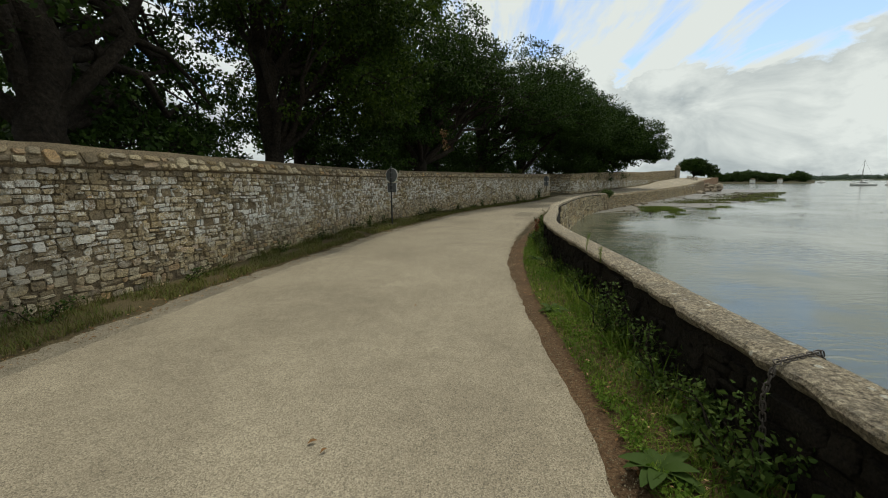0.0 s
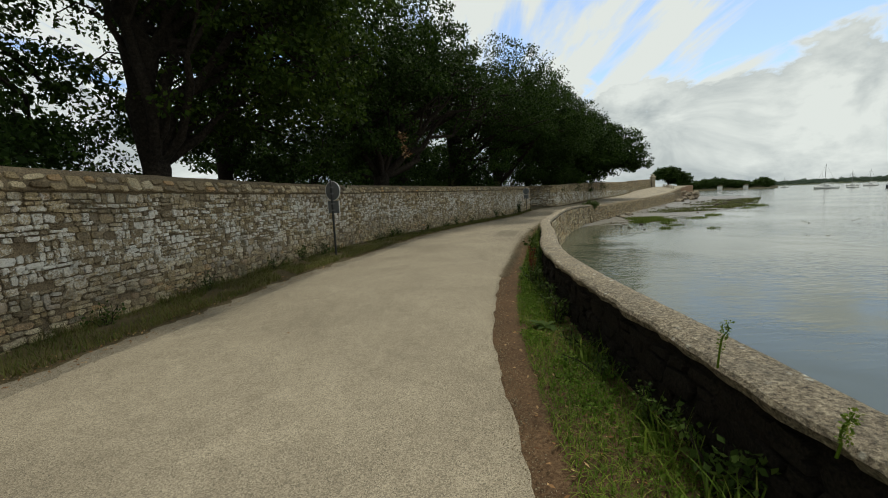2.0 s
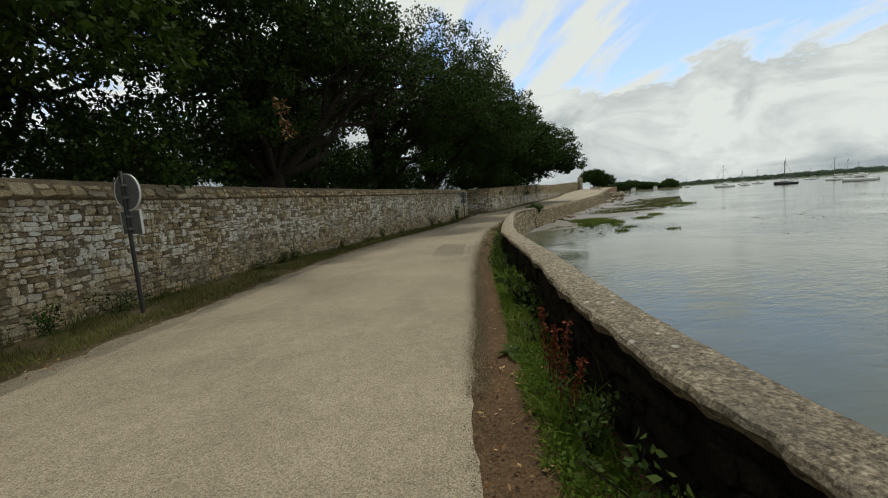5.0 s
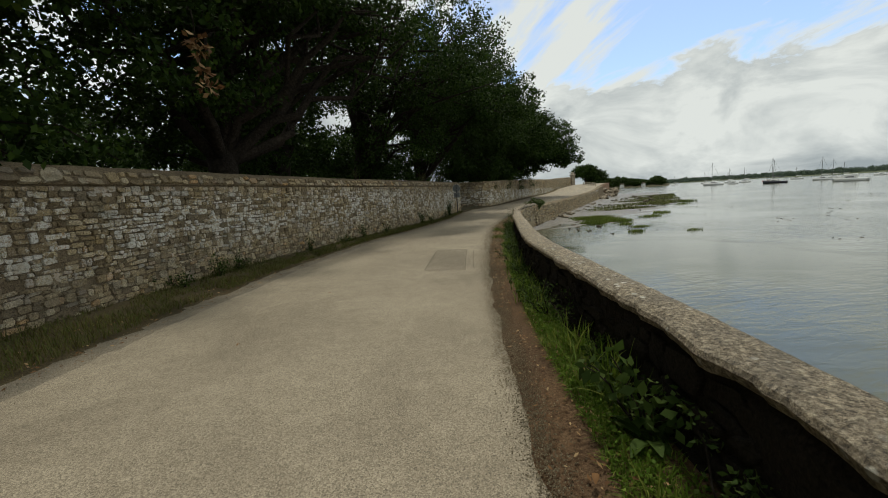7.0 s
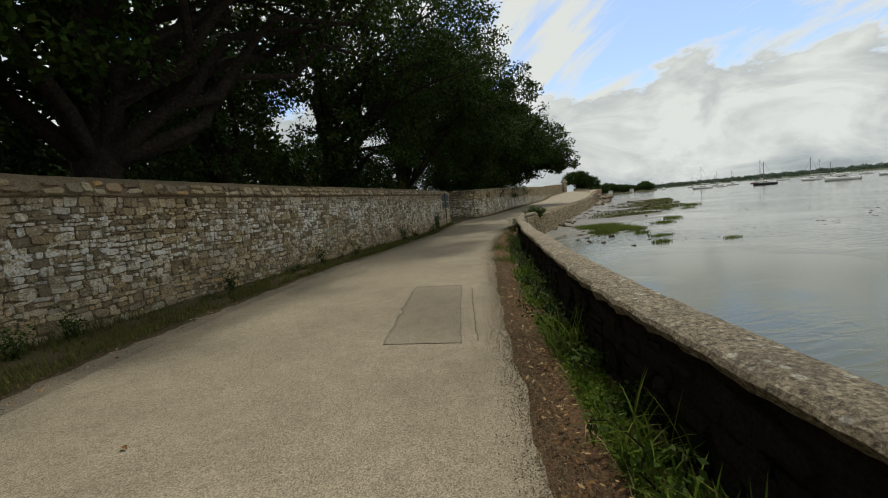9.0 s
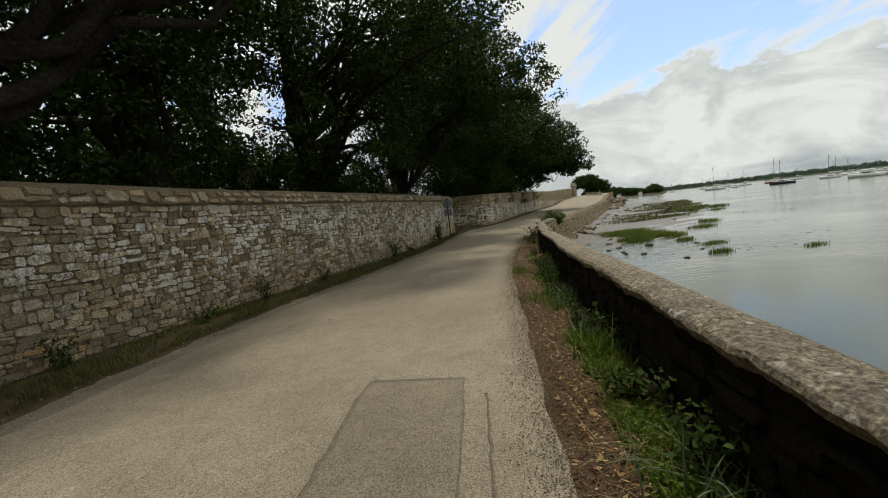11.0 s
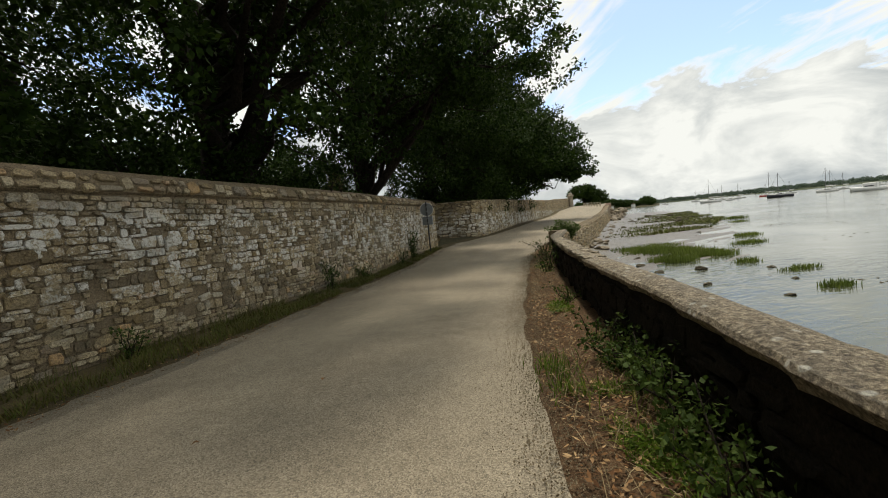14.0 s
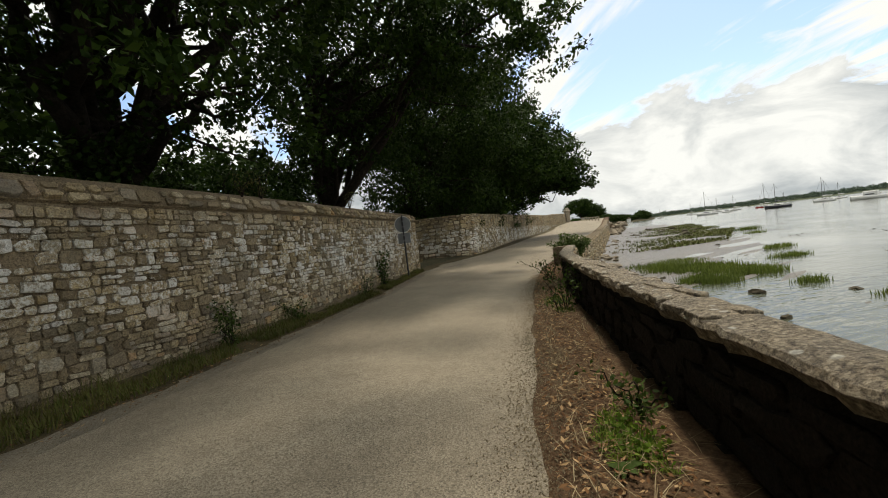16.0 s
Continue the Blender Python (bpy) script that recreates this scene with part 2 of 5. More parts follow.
# mossy stone, near black: the shade on the parapet's inner face is in the colour
M_SHADESTONE = mat_mortar("shaded_mossy_rubble", (0.015, 0.012, 0.009))
M_BARK = mat_ground("oak_bark", (0.010, 0.008, 0.006), (0.026, 0.021, 0.016), (0.055, 0.047, 0.036), 16, 0.05)
M_LEAF = mat_leaf("oak_leaf", (0.013, 0.028, 0.004), (0.024, 0.050, 0.007), (0.048, 0.085, 0.013), 0.2)
M_LEAF_LIGHT = mat_leaf("chestnut_leaf", (0.018, 0.036, 0.005), (0.035, 0.066, 0.008), (0.075, 0.115, 0.017), 0.28)
M_GRASS = mat_leaf("grass_blade", (0.06, 0.10, 0.014), (0.105, 0.17, 0.022), (0.21, 0.235, 0.05), 0.4)
M_DRYGRASS = mat_leaf("dry_grass_blade", (0.11, 0.09, 0.035), (0.13, 0.135, 0.042), (0.075, 0.115, 0.024), 0.35)
M_WATER = mat_water()


# ---- plan: every line is x as a function of y ----
def line(*pts):
    ys, xs = [p[1] for p in pts], [p[0] for p in pts]
    return lambda y: float(np.interp(y, ys, xs))


def smooth(f, w=1.2):
    return lambda y: (f(y - w) + f(y - w / 2) + f(y) + f(y + w / 2) + f(y + w)) / 5


wall_x = smooth(line((-12.5, -40), (-8.2, -14), (-6.9, -8), (-6.05, -2.5), (-5.45, 0.2), (-4.95, 3.5), (-4.2, 7.6), (-3.3, 11.0), (-1.85, 14.9), (-0.35, 17.7), (1.0, 20.2), (2.3, 22.3), (3.9, 24.95), (5.5, 27.5), (7.9, 32.2), (9.66, 35.5), (11.2, 38.4)), 1.0)
wall2_x = line((11.4, 38.3), (12.0, 38.9), (13.1, 39.6), (22, 52.7), (37.3, 72.8), (58, 100), (66, 110))
road_l = smooth(line((-11.4, -40), (-7.0, -14), (-5.9, -8), (-5.0, -2.9), (-4.55, 0), (-4.05, 2.2), (-3.6, 4), (-3.2, 6), (-2.75, 7.5), (-1.95, 9.7), (-1.5, 11.4), (-0.9, 13.1), (-0.3, 15), (0.4, 16.5), (1.6, 19.2), (2.5, 20.8), (3.65, 22.6), (5.35, 25.8), (7.5, 30), (10.1, 35.5), (13.0, 38.9), (14.4, 40.4), (22.9, 52.7), (38.2, 72.8), (59, 100)), 0.8)
road_r = smooth(line((-2.0, -40), (-0.6, -14), (-0.4, -8), (-0.3, -4.4), (-0.2, -3), (-0.17, -1.5), (-0.05, 0.1), (0.17, 2), (0.5, 3.6), (0.9, 5.1), (1.3, 6.3), (1.65, 7.4), (2.2, 9.3), (2.7, 10.7), (3.2, 12.2), (3.7, 13.6), (4.55, 15.7), (5.15, 17.2), (6.0, 19.3), (6.6, 20.7), (7.5, 22.5), (8.7, 24.7), (9.9, 26.9), (12.2, 30.6), (14.3, 33.0), (50.2, 77.5), (68, 100)), 0.8)
sea_in = smooth(line((-1.4, -40), (-0.1, -14), (0.25, -9), (0.4, -5), (0.55, -3.2), (0.72, -1.5), (0.85, 0.3), (0.98, 2), (1.25, 3.8), (1.72, 5.5), (2.2, 7.0), (2.75, 9), (3.3, 10.9), (4.2, 13.3), (5.1, 15.4), (6.0, 17.7), (6.7, 19.2), (7.4, 20.9), (8.35, 22.9), (9.5, 25.2), (10.6, 27.2), (12.9, 30.6), (15.0, 33.1), (51, 77.5), (69, 100)), 0.7)


def land_z(y):
    """The road's rise: level along the walk, climbing towards the headland."""
    return float(np.interp(y, (30, 39, 50, 66, 73, 78, 100), (0.0, 0.22, 0.36, 0.75, 1.05, 1.5, 2.3)))


WATER_Z = -0.95


def mesh_of(name, verts, faces, mat, smooth_shade=False):
    me = bpy.data.meshes.new(name)
    me.from_pydata([tuple(v) for v in verts], [], faces)
    if smooth_shade:
        me.polygons.foreach_set("use_smooth", [True] * len(me.polygons))
    for m in (mat if isinstance(mat, (list, tuple)) else [mat]):
        me.materials.append(m)
    me.update()
    return me


def put(name, verts, faces, mat, parent=None, smooth_shade=False, label="", category="", group="", kind=""):
    ob = new(name, mesh_of(name, verts, faces, mat, smooth_shade))
    if parent is not None:
        ob.parent = parent
    return tagged(ob, label, category, group, kind)


def big_mesh(name, co, quads, mat, smooth_shade=False):
    """A large mesh from arrays: co (n,3), quads (m,4)."""
    me = bpy.data.meshes.new(name)
    me.vertices.add(len(co))
    me.vertices.foreach_set("co", np.asarray(co, np.float32).ravel())
    k = quads.shape[1]
    me.loops.add(quads.size)
    me.loops.foreach_set("vertex_index", quads.astype(np.int32).ravel())
    me.polygons.add(len(quads))
    me.polygons.foreach_set("loop_start", np.arange(0, quads.size, k, dtype=np.int32))
    me.polygons.foreach_set("loop_total", np.full(len(quads), k, np.int32))
    if smooth_shade:
        me.polygons.foreach_set("use_smooth", np.ones(len(quads), bool))
    me.materials.append(mat)
    me.update(calc_edges=True)
    me.validate()
    return me


def strip(rows, closed=False):
    """Vertices and faces of a grid given as rows of equally many points."""
    n = len(rows[0])
    verts = [p for r in rows for p in r]
    faces = []
    for i in range(len(rows) - 1):
        for j in range(n if closed else n - 1):
            a, b = i * n + j, i * n + (j + 1) % n
            faces.append((a, b, b + n, a + n))
    return verts, faces


def bumpy(x, y, s, amp):
    return amp * noise.fractal(Vector((x * s, y * s, 3.1)), 1.0, 2.0, 3)


# ---- ground, road, water ----
def build_ground():
    rows = []
    ys = [-900, -300, -120, -60] + [-40 + 0.8 * i for i in range(190)] + [116, 130, 170, 300, 900, 2500]
    for y in ys:
        yc = min(max(y, -40), 110)
        z = land_z(yc)
        wl, rl, rr, si = wall_x(yc) if yc < 37 else wall2_x(yc), road_l(yc), road_r(yc), sea_in(yc)
        bay = float(np.interp(yc, (-10, 8, 16, 24, 32, 50, 78, 95), (-1.75, -1.7, -1.45, -1.0, -0.83, -0.72, -0.62, -0.55)))
        cut = float(np.interp(yc, (-10, 10, 20, 30, 50, 80), (2, 3, 4.5, 8, 14, 14)))
        flat = float(np.interp(yc, (-10, 12, 19, 25, 40, 80), (-1.9, -1.75, -1.25, -0.95, -0.93, -0.92)))
        if y > 110:
            si += (y - 110) * 0.2
        r = [(-2500, z + 1), (-300, z + 1), (wl - 25, z + 0.3), (wl - 6, z + 0.2), (wl - 0.6, z + 0.12), (wl + 0.02, z + 0.06), ((wl + rl) / 2, z + 0.05 + bumpy(wl, y, 1.3, 0.03)), (rl, z - 0.01),
             ((rl + rr) / 2, z - 0.02), (rr, z - 0.015), (rr + 0.25, z + 0.02), (si - 0.06, z + 0.05), (si + 0.24, z + 0.06), (si + 0.26, bay), (si + 1.2, bay - 0.04),
             *[(si + 1.2 + (cut - 1.2) * q, bay - 0.04 + (flat - bay + 0.04) * q ** 0.7 + bumpy(si + cut * q, y, 0.55, 0.07) - 0.02) for q in (0.2, 0.4, 0.6, 0.8, 1.0)],
             (si + cut + 2.5, flat - 0.06 + bumpy(si + cut + 2, y, 0.4, 0.06)), (si + cut + 6, flat - 0.28), (si + 60, -2.2), (si + 400, -4), (3000, -5)]
        rows.append([(x, y, zz) for x, zz in r])
    v, f = strip(rows)
    ob = put("ground", v, f, [M_SOIL, M_VERGE, M_DIRT, M_BEACH], smooth_shade=True, label="soil, verges and shore under the lane", category="ground", kind="structure")
    n = len(rows[0]) - 1
    idx = [0, 0, 0, 0, 0, 1, 1, 2, 2, 2, 2, 2, 2] + [3] * 20
    ob.data.polygons.foreach_set("material_index", [idx[i % n] for i in range(len(ob.data.polygons))])

    def ribbon(name, fa, fb, y0, y1, step, dz, mat, label, cols=5, crown=0.0, jit=0.05, cat="road"):
        rows, y = [], y0
        while y <= y1 + 1e-6:
            a, b = fa(y) + bumpy(1.0, y, 1.8, jit) + bumpy(3.0, y, 7.0, jit * 0.7), fb(y) + bumpy(7.0, y, 1.8, jit) + bumpy(9.0, y, 7.0, jit * 0.3)
            rows.append([(a + (b - a) * j / cols, y, land_z(y) + dz + crown * (1 - (2 * j / cols - 1) ** 2)) for j in range(cols + 1)])
            y += step
        vv, ff = strip(rows)
        return put(name, vv, ff, mat, smooth_shade=True, label=label, category=cat, kind="structure")
    ribbon("road", road_l, road_r, -40, 108, 0.1, 0.012, M_ROAD, "narrow lane of pale worn chip-sealed asphalt", 8, 0.03)
    rows = []
    for i in range(15):
        q = i / 14
        x0, y0, x1, y1 = 12.2 - 17.2 * q, 35.3 + 11.5 * q, 14.2 - 18.2 * q, 39.6 + 10.9 * q
        rows.append([(x0 + (x1 - x0) * j / 5, y0 + (y1 - y0) * j / 5, land_z(y0 + (y1 - y0) * j / 5) * (1 - q) + 0.42 * q + 0.05 * min(1, 6 * q) - 0.02) for j in range(6)])
    put("road_side_lane", *strip(rows), M_ROAD, smooth_shade=True, label="side lane turning off between the walls", category="road", kind="structure")
    ribbon("road_shoulder", lambda y: road_l(y) - 0.16, lambda y: road_l(y) + 0.24, -40, 35, 0.1, 0.017, M_GRIT, "loose pale grit along the lane's edge", 3, 0.0, 0.14, "shoulder")
    # asphalt repair laid flush into the lane, its joints run with tar

    def road_z(x, y):
        u = 2 * (x - road_l(y)) / (road_r(y) - road_l(y)) - 1
        return 0.012 + 0.03 * (1 - u * u)
    rows = []
    for i in range(27):
        y = 12.72 + 2.68 * i / 26
        a = float(np.interp(y, (12.7, 14.0, 15.1, 15.4), (2.12, 2.54, 2.90, 3.03))) + bumpy(2.0, y, 5.0, 0.03)
        b = float(np.interp(y, (12.7, 13.9, 15.4), (2.80, 3.19, 3.70))) + bumpy(5.0, y, 5.0, 0.02)
        rows.append([(a + (b - a) * j / 6, y - 0.3 * j / 6, road_z(a + (b - a) * j / 6, y) + 0.005) for j in range(7)])
    put("asphalt_patch", *strip(rows), M_PATCH, smooth_shade=True, label="darker asphalt repair laid into the pale lane", category="road patch", kind="structure")

    def seam(path, width, label):
        rr = []
        for i, (x, y) in enumerate(path):
            x0, y0 = path[max(i - 1, 0)]
            x1, y1 = path[min(i + 1, len(path) - 1)]
            t = Vector((y0 - y1, x1 - x0)).normalized() * width * (0.7 + 1.2 * abs(noise.noise(Vector((x * 6, y * 6, 0)))))
            j = bumpy(x, y, 9.0, 0.012)
            rr.append([(x + t.x * q + j, y + t.y * q, road_z(x, y) + (0.009 if abs(q) < 0.5 else 0.006)) for q in (-1, -0.3, 0.3, 1)])
        put("asphalt_seam", *strip(rr), M_SEAM, smooth_shade=True, label=label, category="road patch", kind="structure")
    seam([(r[0][0], r[0][1]) for r in rows], 0.016, "tarred joint along the asphalt repair")
    seam([(p[0], p[1]) for p in rows[-1]], 0.028, "rough tarred joint across the end of the repair")
    seam([(r[6][0], r[6][1]) for r in rows], 0.009, "tarred joint along the asphalt repair")
    seam([(r[6][0] + 0.17, r[6][1]) for r in rows[:24]], 0.009, "thin crack beside the asphalt repair")
    s = 2600
    put("water", [(-200, -s, WATER_Z), (s, -s, WATER_Z), (s, s, WATER_Z), (-200, s, WATER_Z)], [(0, 1, 2, 3)], M_WATER, label="calm grey-green sea with faint ripples", category="water", kind="structure")


build_ground()


# ---- stone walls ----
def stone_variants(n, seed):
    rnd = random.Random(seed)
    made = []
    for _ in range(n):
        u = rnd.uniform
        ring = [(0.5 + u(-0.05, 0.03), u(-0.12, 0.12)), (0.47 + u(-0.13, 0.03), 0.46 + u(-0.14, 0.05)), (u(-0.25, 0.25), 0.5 + u(-0.10, 0.03)), (-0.47 + u(-0.03, 0.13), 0.46 + u(-0.14, 0.05)),
                (-0.5 + u(-0.03, 0.05), u(-0.12, 0.12)), (-0.47 + u(-0.03, 0.13), -0.46 + u(-0.05, 0.14)), (u(-0.25, 0.25), -0.5 + u(-0.03, 0.10)), (0.47 + u(-0.13, 0.03), -0.46 + u(-0.05, 0.14))]
        v = [(x, -0.6, z) for x, z in ring] + [(x * 0.99, 0.62 + rnd.uniform(-0.2, 0.15), z * 0.985) for x, z in ring] + [(x * 0.945, 0.95 + rnd.uniform(-0.3, 0.25), z * 0.92) for x, z in ring] + [(rnd.uniform(-0.1, 0.1), 1.0 + rnd.uniform(-0.1, 0.15), 0)]
        f = []
        for b in (0, 8):
            f += [(b + i, b + (i + 1) % 8, b + 8 + (i + 1) % 8, b + 8 + i) for i in range(8)]
        f += [(16 + i, 16 + (i + 1) % 8, 24) for i in range(8)]
        f = [tuple(reversed(q)) for q in f]
        made.append((np.array(v), f))
    return made


VARIANTS = stone_variants(20, 5)
SLAB_MESHES = [mesh_of("slab", v, f, M_COPE, False) for v, f in VARIANTS]
STONE_MESHES = [mesh_of("stone", v, f, M_STONE, False) for v, f in VARIANTS]


def trace(fx, y0, y1, step=0.1):
    pts = []
    y = y0
    while y < y1:
        pts.append((fx(y), y))
        y += step
    pts.append((fx(y1), y1))
    p = np.array(pts)
    s = np.concatenate([[0], np.cumsum(np.linalg.norm(np.diff(p, axis=0), axis=1))])

    def at(d):
        x, y = np.interp(d, s, p[:, 0]), np.interp(d, s, p[:, 1])
        x2, y2 = np.interp(d + 0.3, s, p[:, 0]), np.interp(d + 0.3, s, p[:, 1])
        x1, y1_ = np.interp(d - 0.3, s, p[:, 0]), np.interp(d - 0.3, s, p[:, 1])
        t = Vector((x2 - x1, y2 - y1_, 0)).normalized()
        return Vector((x, y, 0)), t, Vector((t.y, -t.x, 0))     # place, along, towards the right
    return at, float(s[-1])


def lay_stones(length, z0, z1, rnd, wide=(0.07, 0.27), high=(0.045, 0.145)):
    """Rubble brought to rough, wavering courses: (s, z, w, h) of every stone."""
    out, s = [], 0.0

    def wave(x, z):
        return 0.045 * noise.noise(Vector((x * 0.8, z * 1.7, 4.0))) * min(1.0, (z1 - z) * 4)
    while s < length:
        bay = min(rnd.uniform(0.35, 1.3), length - s)
        z = z0
        while z < z1 - 0.04:
            h = min(high[0] + (high[1] - high[0]) * rnd.random() ** 1.4, z1 - z)
            if z1 - z - h < 0.05:
                h = z1 - z
            x = s + rnd.uniform(-0.12, 0.05)
            end = s + bay + rnd.uniform(-0.06, 0.06)
            while x < end:
                w = (wide[0] + (wide[1] - wide[0]) * rnd.random() ** 1.5) * (0.75 + h * 2.2)
                m, hh = x + w / 2, h * rnd.uniform(0.93, 1.14)
                zz = z + wave(m, z) + rnd.uniform(-0.006, 0.006)
                if rnd.random() < 0.28 and h > 0.095:
                    q = rnd.uniform(0.35, 0.65)
                    out.append((m, zz + h * q / 2, w, hh * q)), out.append((m, zz + h * (1 + q) / 2, w * rnd.uniform(0.7, 1), hh * (1 - q)))
                elif rnd.random() > 0.05:
                    out.append((m, zz + h / 2, w, hh))
                x += w
            z += h
        s += bay
    return out


def basis(t, n, o):
    m = Matrix.Identity(4)
    m.col[0][:3], m.col[1][:3], m.col[2][:3], m.col[3][:3] = t, n, (0, 0, 1), o
    return m


def place_stones(owner, at, stones, face, lift, near, rnd, proud=(0.008, 0.032), gap=0.006, side=1, group_name="stones", mat=None, tip=0.0):
    """Stones on a wall face: those for which near() holds are parts, the others one joined part."""
    V, F, off, count = [], [], 0, 0
    for s, z, w, h in stones:
        p, t, n = at(s)
        n = n * side
        k = rnd.randrange(20)
        o = p + n * face(z) + Vector((0, 0, z + lift(p.y)))
        roll = rnd.uniform(-7, 7)
        m = basis(t if side > 0 else -t, n, o) @ pose(0, 0, 0, tip, roll, 0) @ Matrix.Diagonal((w - gap * rnd.uniform(0.6, 1.6), rnd.uniform(*proud), h - gap * rnd.uniform(0.6, 1.6), 1))
        if count < 300 and near(p.y):
            ob = new("stone", STONE_MESHES[k])
            ob.parent = owner
            ob.matrix_local = m
            count += 1
        else:
            v, f = VARIANTS[k]
            mm = np.array(m)
            V.append(v @ mm[:3, :3].T + mm[:3, 3])
            F += [tuple(i + off for i in q) for q in f]
            off += len(v)
    if V:
        put("stonework", np.concatenate(V), F, mat or M_STONES, owner, False, kind="stuff")


def wall_top(y):
    return float(np.interp(y, (-14, -1, 7, 12, 15, 20, 28, 35.5), (2.04, 2.09, 2.10, 2.12, 2.17, 2.20, 2.27, 2.36)))


def build_garden_wall():
    at, length = trace(wall_x, -14, 35.5)
    rnd = random.Random(11)
    rows = []
    d = 0.0
    while d <= length + 1e-6:
        p, t, n = at(d)
        H = wall_top(p.y)
        sect = [(-0.008, -0.4), (-0.012, H - 0.30), (0.02, H - 0.27), (0.005, H - 0.16), (-0.07, H - 0.06), (-0.17, H), (-0.28, H), (-0.38, H - 0.08), (-0.44, H - 0.25), (-0.45, -0.4)]
        rows.append([tuple(p + n * (u + bumpy(d, z, 3.0, 0.007)) + Vector((0, 0, z + bumpy(d * 1.0, u, 2.0, 0.012)))) for u, z in sect])
        d += 0.2
    v, f = strip(rows)
    nn = len(rows[0])
    f += [tuple(reversed(range(nn))), tuple(range(len(v) - nn, len(v)))]
    wall = put("wall_garden", v, f, M_MORTAR, smooth_shade=False, label="tall rubble-stone garden wall with rounded mortared top", category="wall", kind="structure")
    stones = lay_stones(length, 0.0, 1.80, rnd)
    place_stones(wall, at, stones, lambda z: 0.0, lambda y: (wall_top(y) - 2.1) * 0.9, lambda y: 9.0 < y < 12.2, rnd)
    # the top course: bigger slabs bedded in the slope of the coping
    cap = []
    x = 0.0
    while x < length:
        w = rnd.uniform(0.10, 0.34)
        if rnd.random() < 0.75:
            cap.append((x + w / 2, rnd.uniform(0.03, 0.05), w * rnd.uniform(0.8, 1), rnd.uniform(0.08, 0.115)))
            cap.append((x + w / 2 + rnd.uniform(-0.05, 0.05), rnd.uniform(-0.075, -0.05), w, rnd.uniform(0.08, 0.12)))
        else:
            cap.append((x + w / 2, rnd.uniform(-0.02, 0.01), w, rnd.uniform(0.16, 0.23)))
        x += w + rnd.uniform(0.0, 0.015)
    place_stones(wall, at, cap, lambda z: 0.004 - 0.35 * z, lambda y: wall_top(y) - 0.165, lambda y: False, rnd, (0.014, 0.045), 0.014, 1, mat=M_STONES, tip=27)
    # squared end
    p, t, n = at(length)
    end = lay_stones(0.44, 0.0, 2.25, rnd, (0.16, 0.3), (0.12, 0.22))
    place_stones(wall, lambda s: (p - n * 0.44 + n * s, n, t), end, lambda z: 0.0, lambda y: 0, lambda y: False, rnd, side=1)


def build_far_wall():
    pts = [(-6.0, 51.5), (6.0, 45.0), (10.4, 41.6), (11.8, 40.4), (12.6, 39.95), (13.3, 39.9), (13.9, 40.4), (22, 52.7), (37.3, 72.8), (58, 100)]
    p = np.array(pts)
    s = np.concatenate([[0], np.cumsum(np.linalg.norm(np.diff(p, axis=0), axis=1))])

    def at(d):
        q = Vector((float(np.interp(d, s, p[:, 0])), float(np.interp(d, s, p[:, 1])), 0))
        b = Vector((float(np.interp(d + 0.6, s, p[:, 0])), float(np.interp(d + 0.6, s, p[:, 1])), 0))
        a = Vector((float(np.interp(d - 0.6, s, p[:, 0])), float(np.interp(d - 0.6, s, p[:, 1])), 0))
        t = (b - a).normalized()
        return q, t, Vector((t.y, -t.x, 0))

    def top(y):
        return float(np.interp(y, (38, 40, 48, 60, 73, 100), (2.35, 2.45, 2.75, 3.05, 3.25, 4.1)))
    rnd = random.Random(12)
    rows, d = [], 0.0
    while d <= s[-1]:
        q, t, n = at(d)
        H, g = top(q.y), land_z(q.y) - 0.5
        sect = [(0, g), (0, H - 0.12), (0.03, H - 0.1), (0.0, H - 0.02), (-0.1, H), (-0.35, H), (-0.45, H - 0.1), (-0.45, g)]
        rows.append([tuple(q + n * (u + bumpy(d, z, 2.0, 0.015)) + Vector((0, 0, z + bumpy(d, u, 0.8, 0.03)))) for u, z in sect])
        d += 0.4
    v, f = strip(rows)
    wall = put("wall_lane", v, f, M_MORTAR, label="rubble-stone wall climbing beside the lane", category="wall", kind="structure")
    stones = [q for q in lay_stones(float(s[-1]), 0.0, 2.25, rnd, (0.2, 0.45), (0.13, 0.24))]
    place_stones(wall, at, stones, lambda z: 0.0, lambda y: (land_z(y) + (top(y) - land_z(y) - 2.25) * 0.6), lambda y: 39.5 < y < 42, rnd, (0.02, 0.05), 0.02)
    # gate pillar at the crest
    q = Vector((58.6, 100, 0))
    secs = [(0.42, 1.5), (0.42, 4.6), (0.56, 4.65), (0.56, 4.85), (0.36, 4.95), (0.30, 5.3), (0.1, 5.5)]
    rows = [[(q.x + a * r, q.y + b * r, z) for a, b in ((-1, -1), (1, -1), (1, 1), (-1, 1))] for r, z in secs]
    v, f = strip(rows, True)
    f.append((len(v) - 4, len(v) - 3, len(v) - 2, len(v) - 1))
    tagged(put("gate_pillar", v, f, M_COPE), "pale stone gate pillar with a stepped cap", "pillar")


def sea_top(y):
    return float(np.interp(y, (-14, -4, 2, 8, 14, 20, 26, 31, 34, 50, 66, 78), (0.66, 0.66, 0.66, 0.66, 0.65, 0.64, 0.62, 0.55, 0.40, 0.55, 0.95, 1.66)))


def cope_in(y):
    """How far the coping's inner edge stands back from the parapet's line."""
    return float(np.interp(y, (-6, 2, 10, 17, 21, 31), (0.03, 0.05, 0.05, 0.06, 0.11, 0.10)))


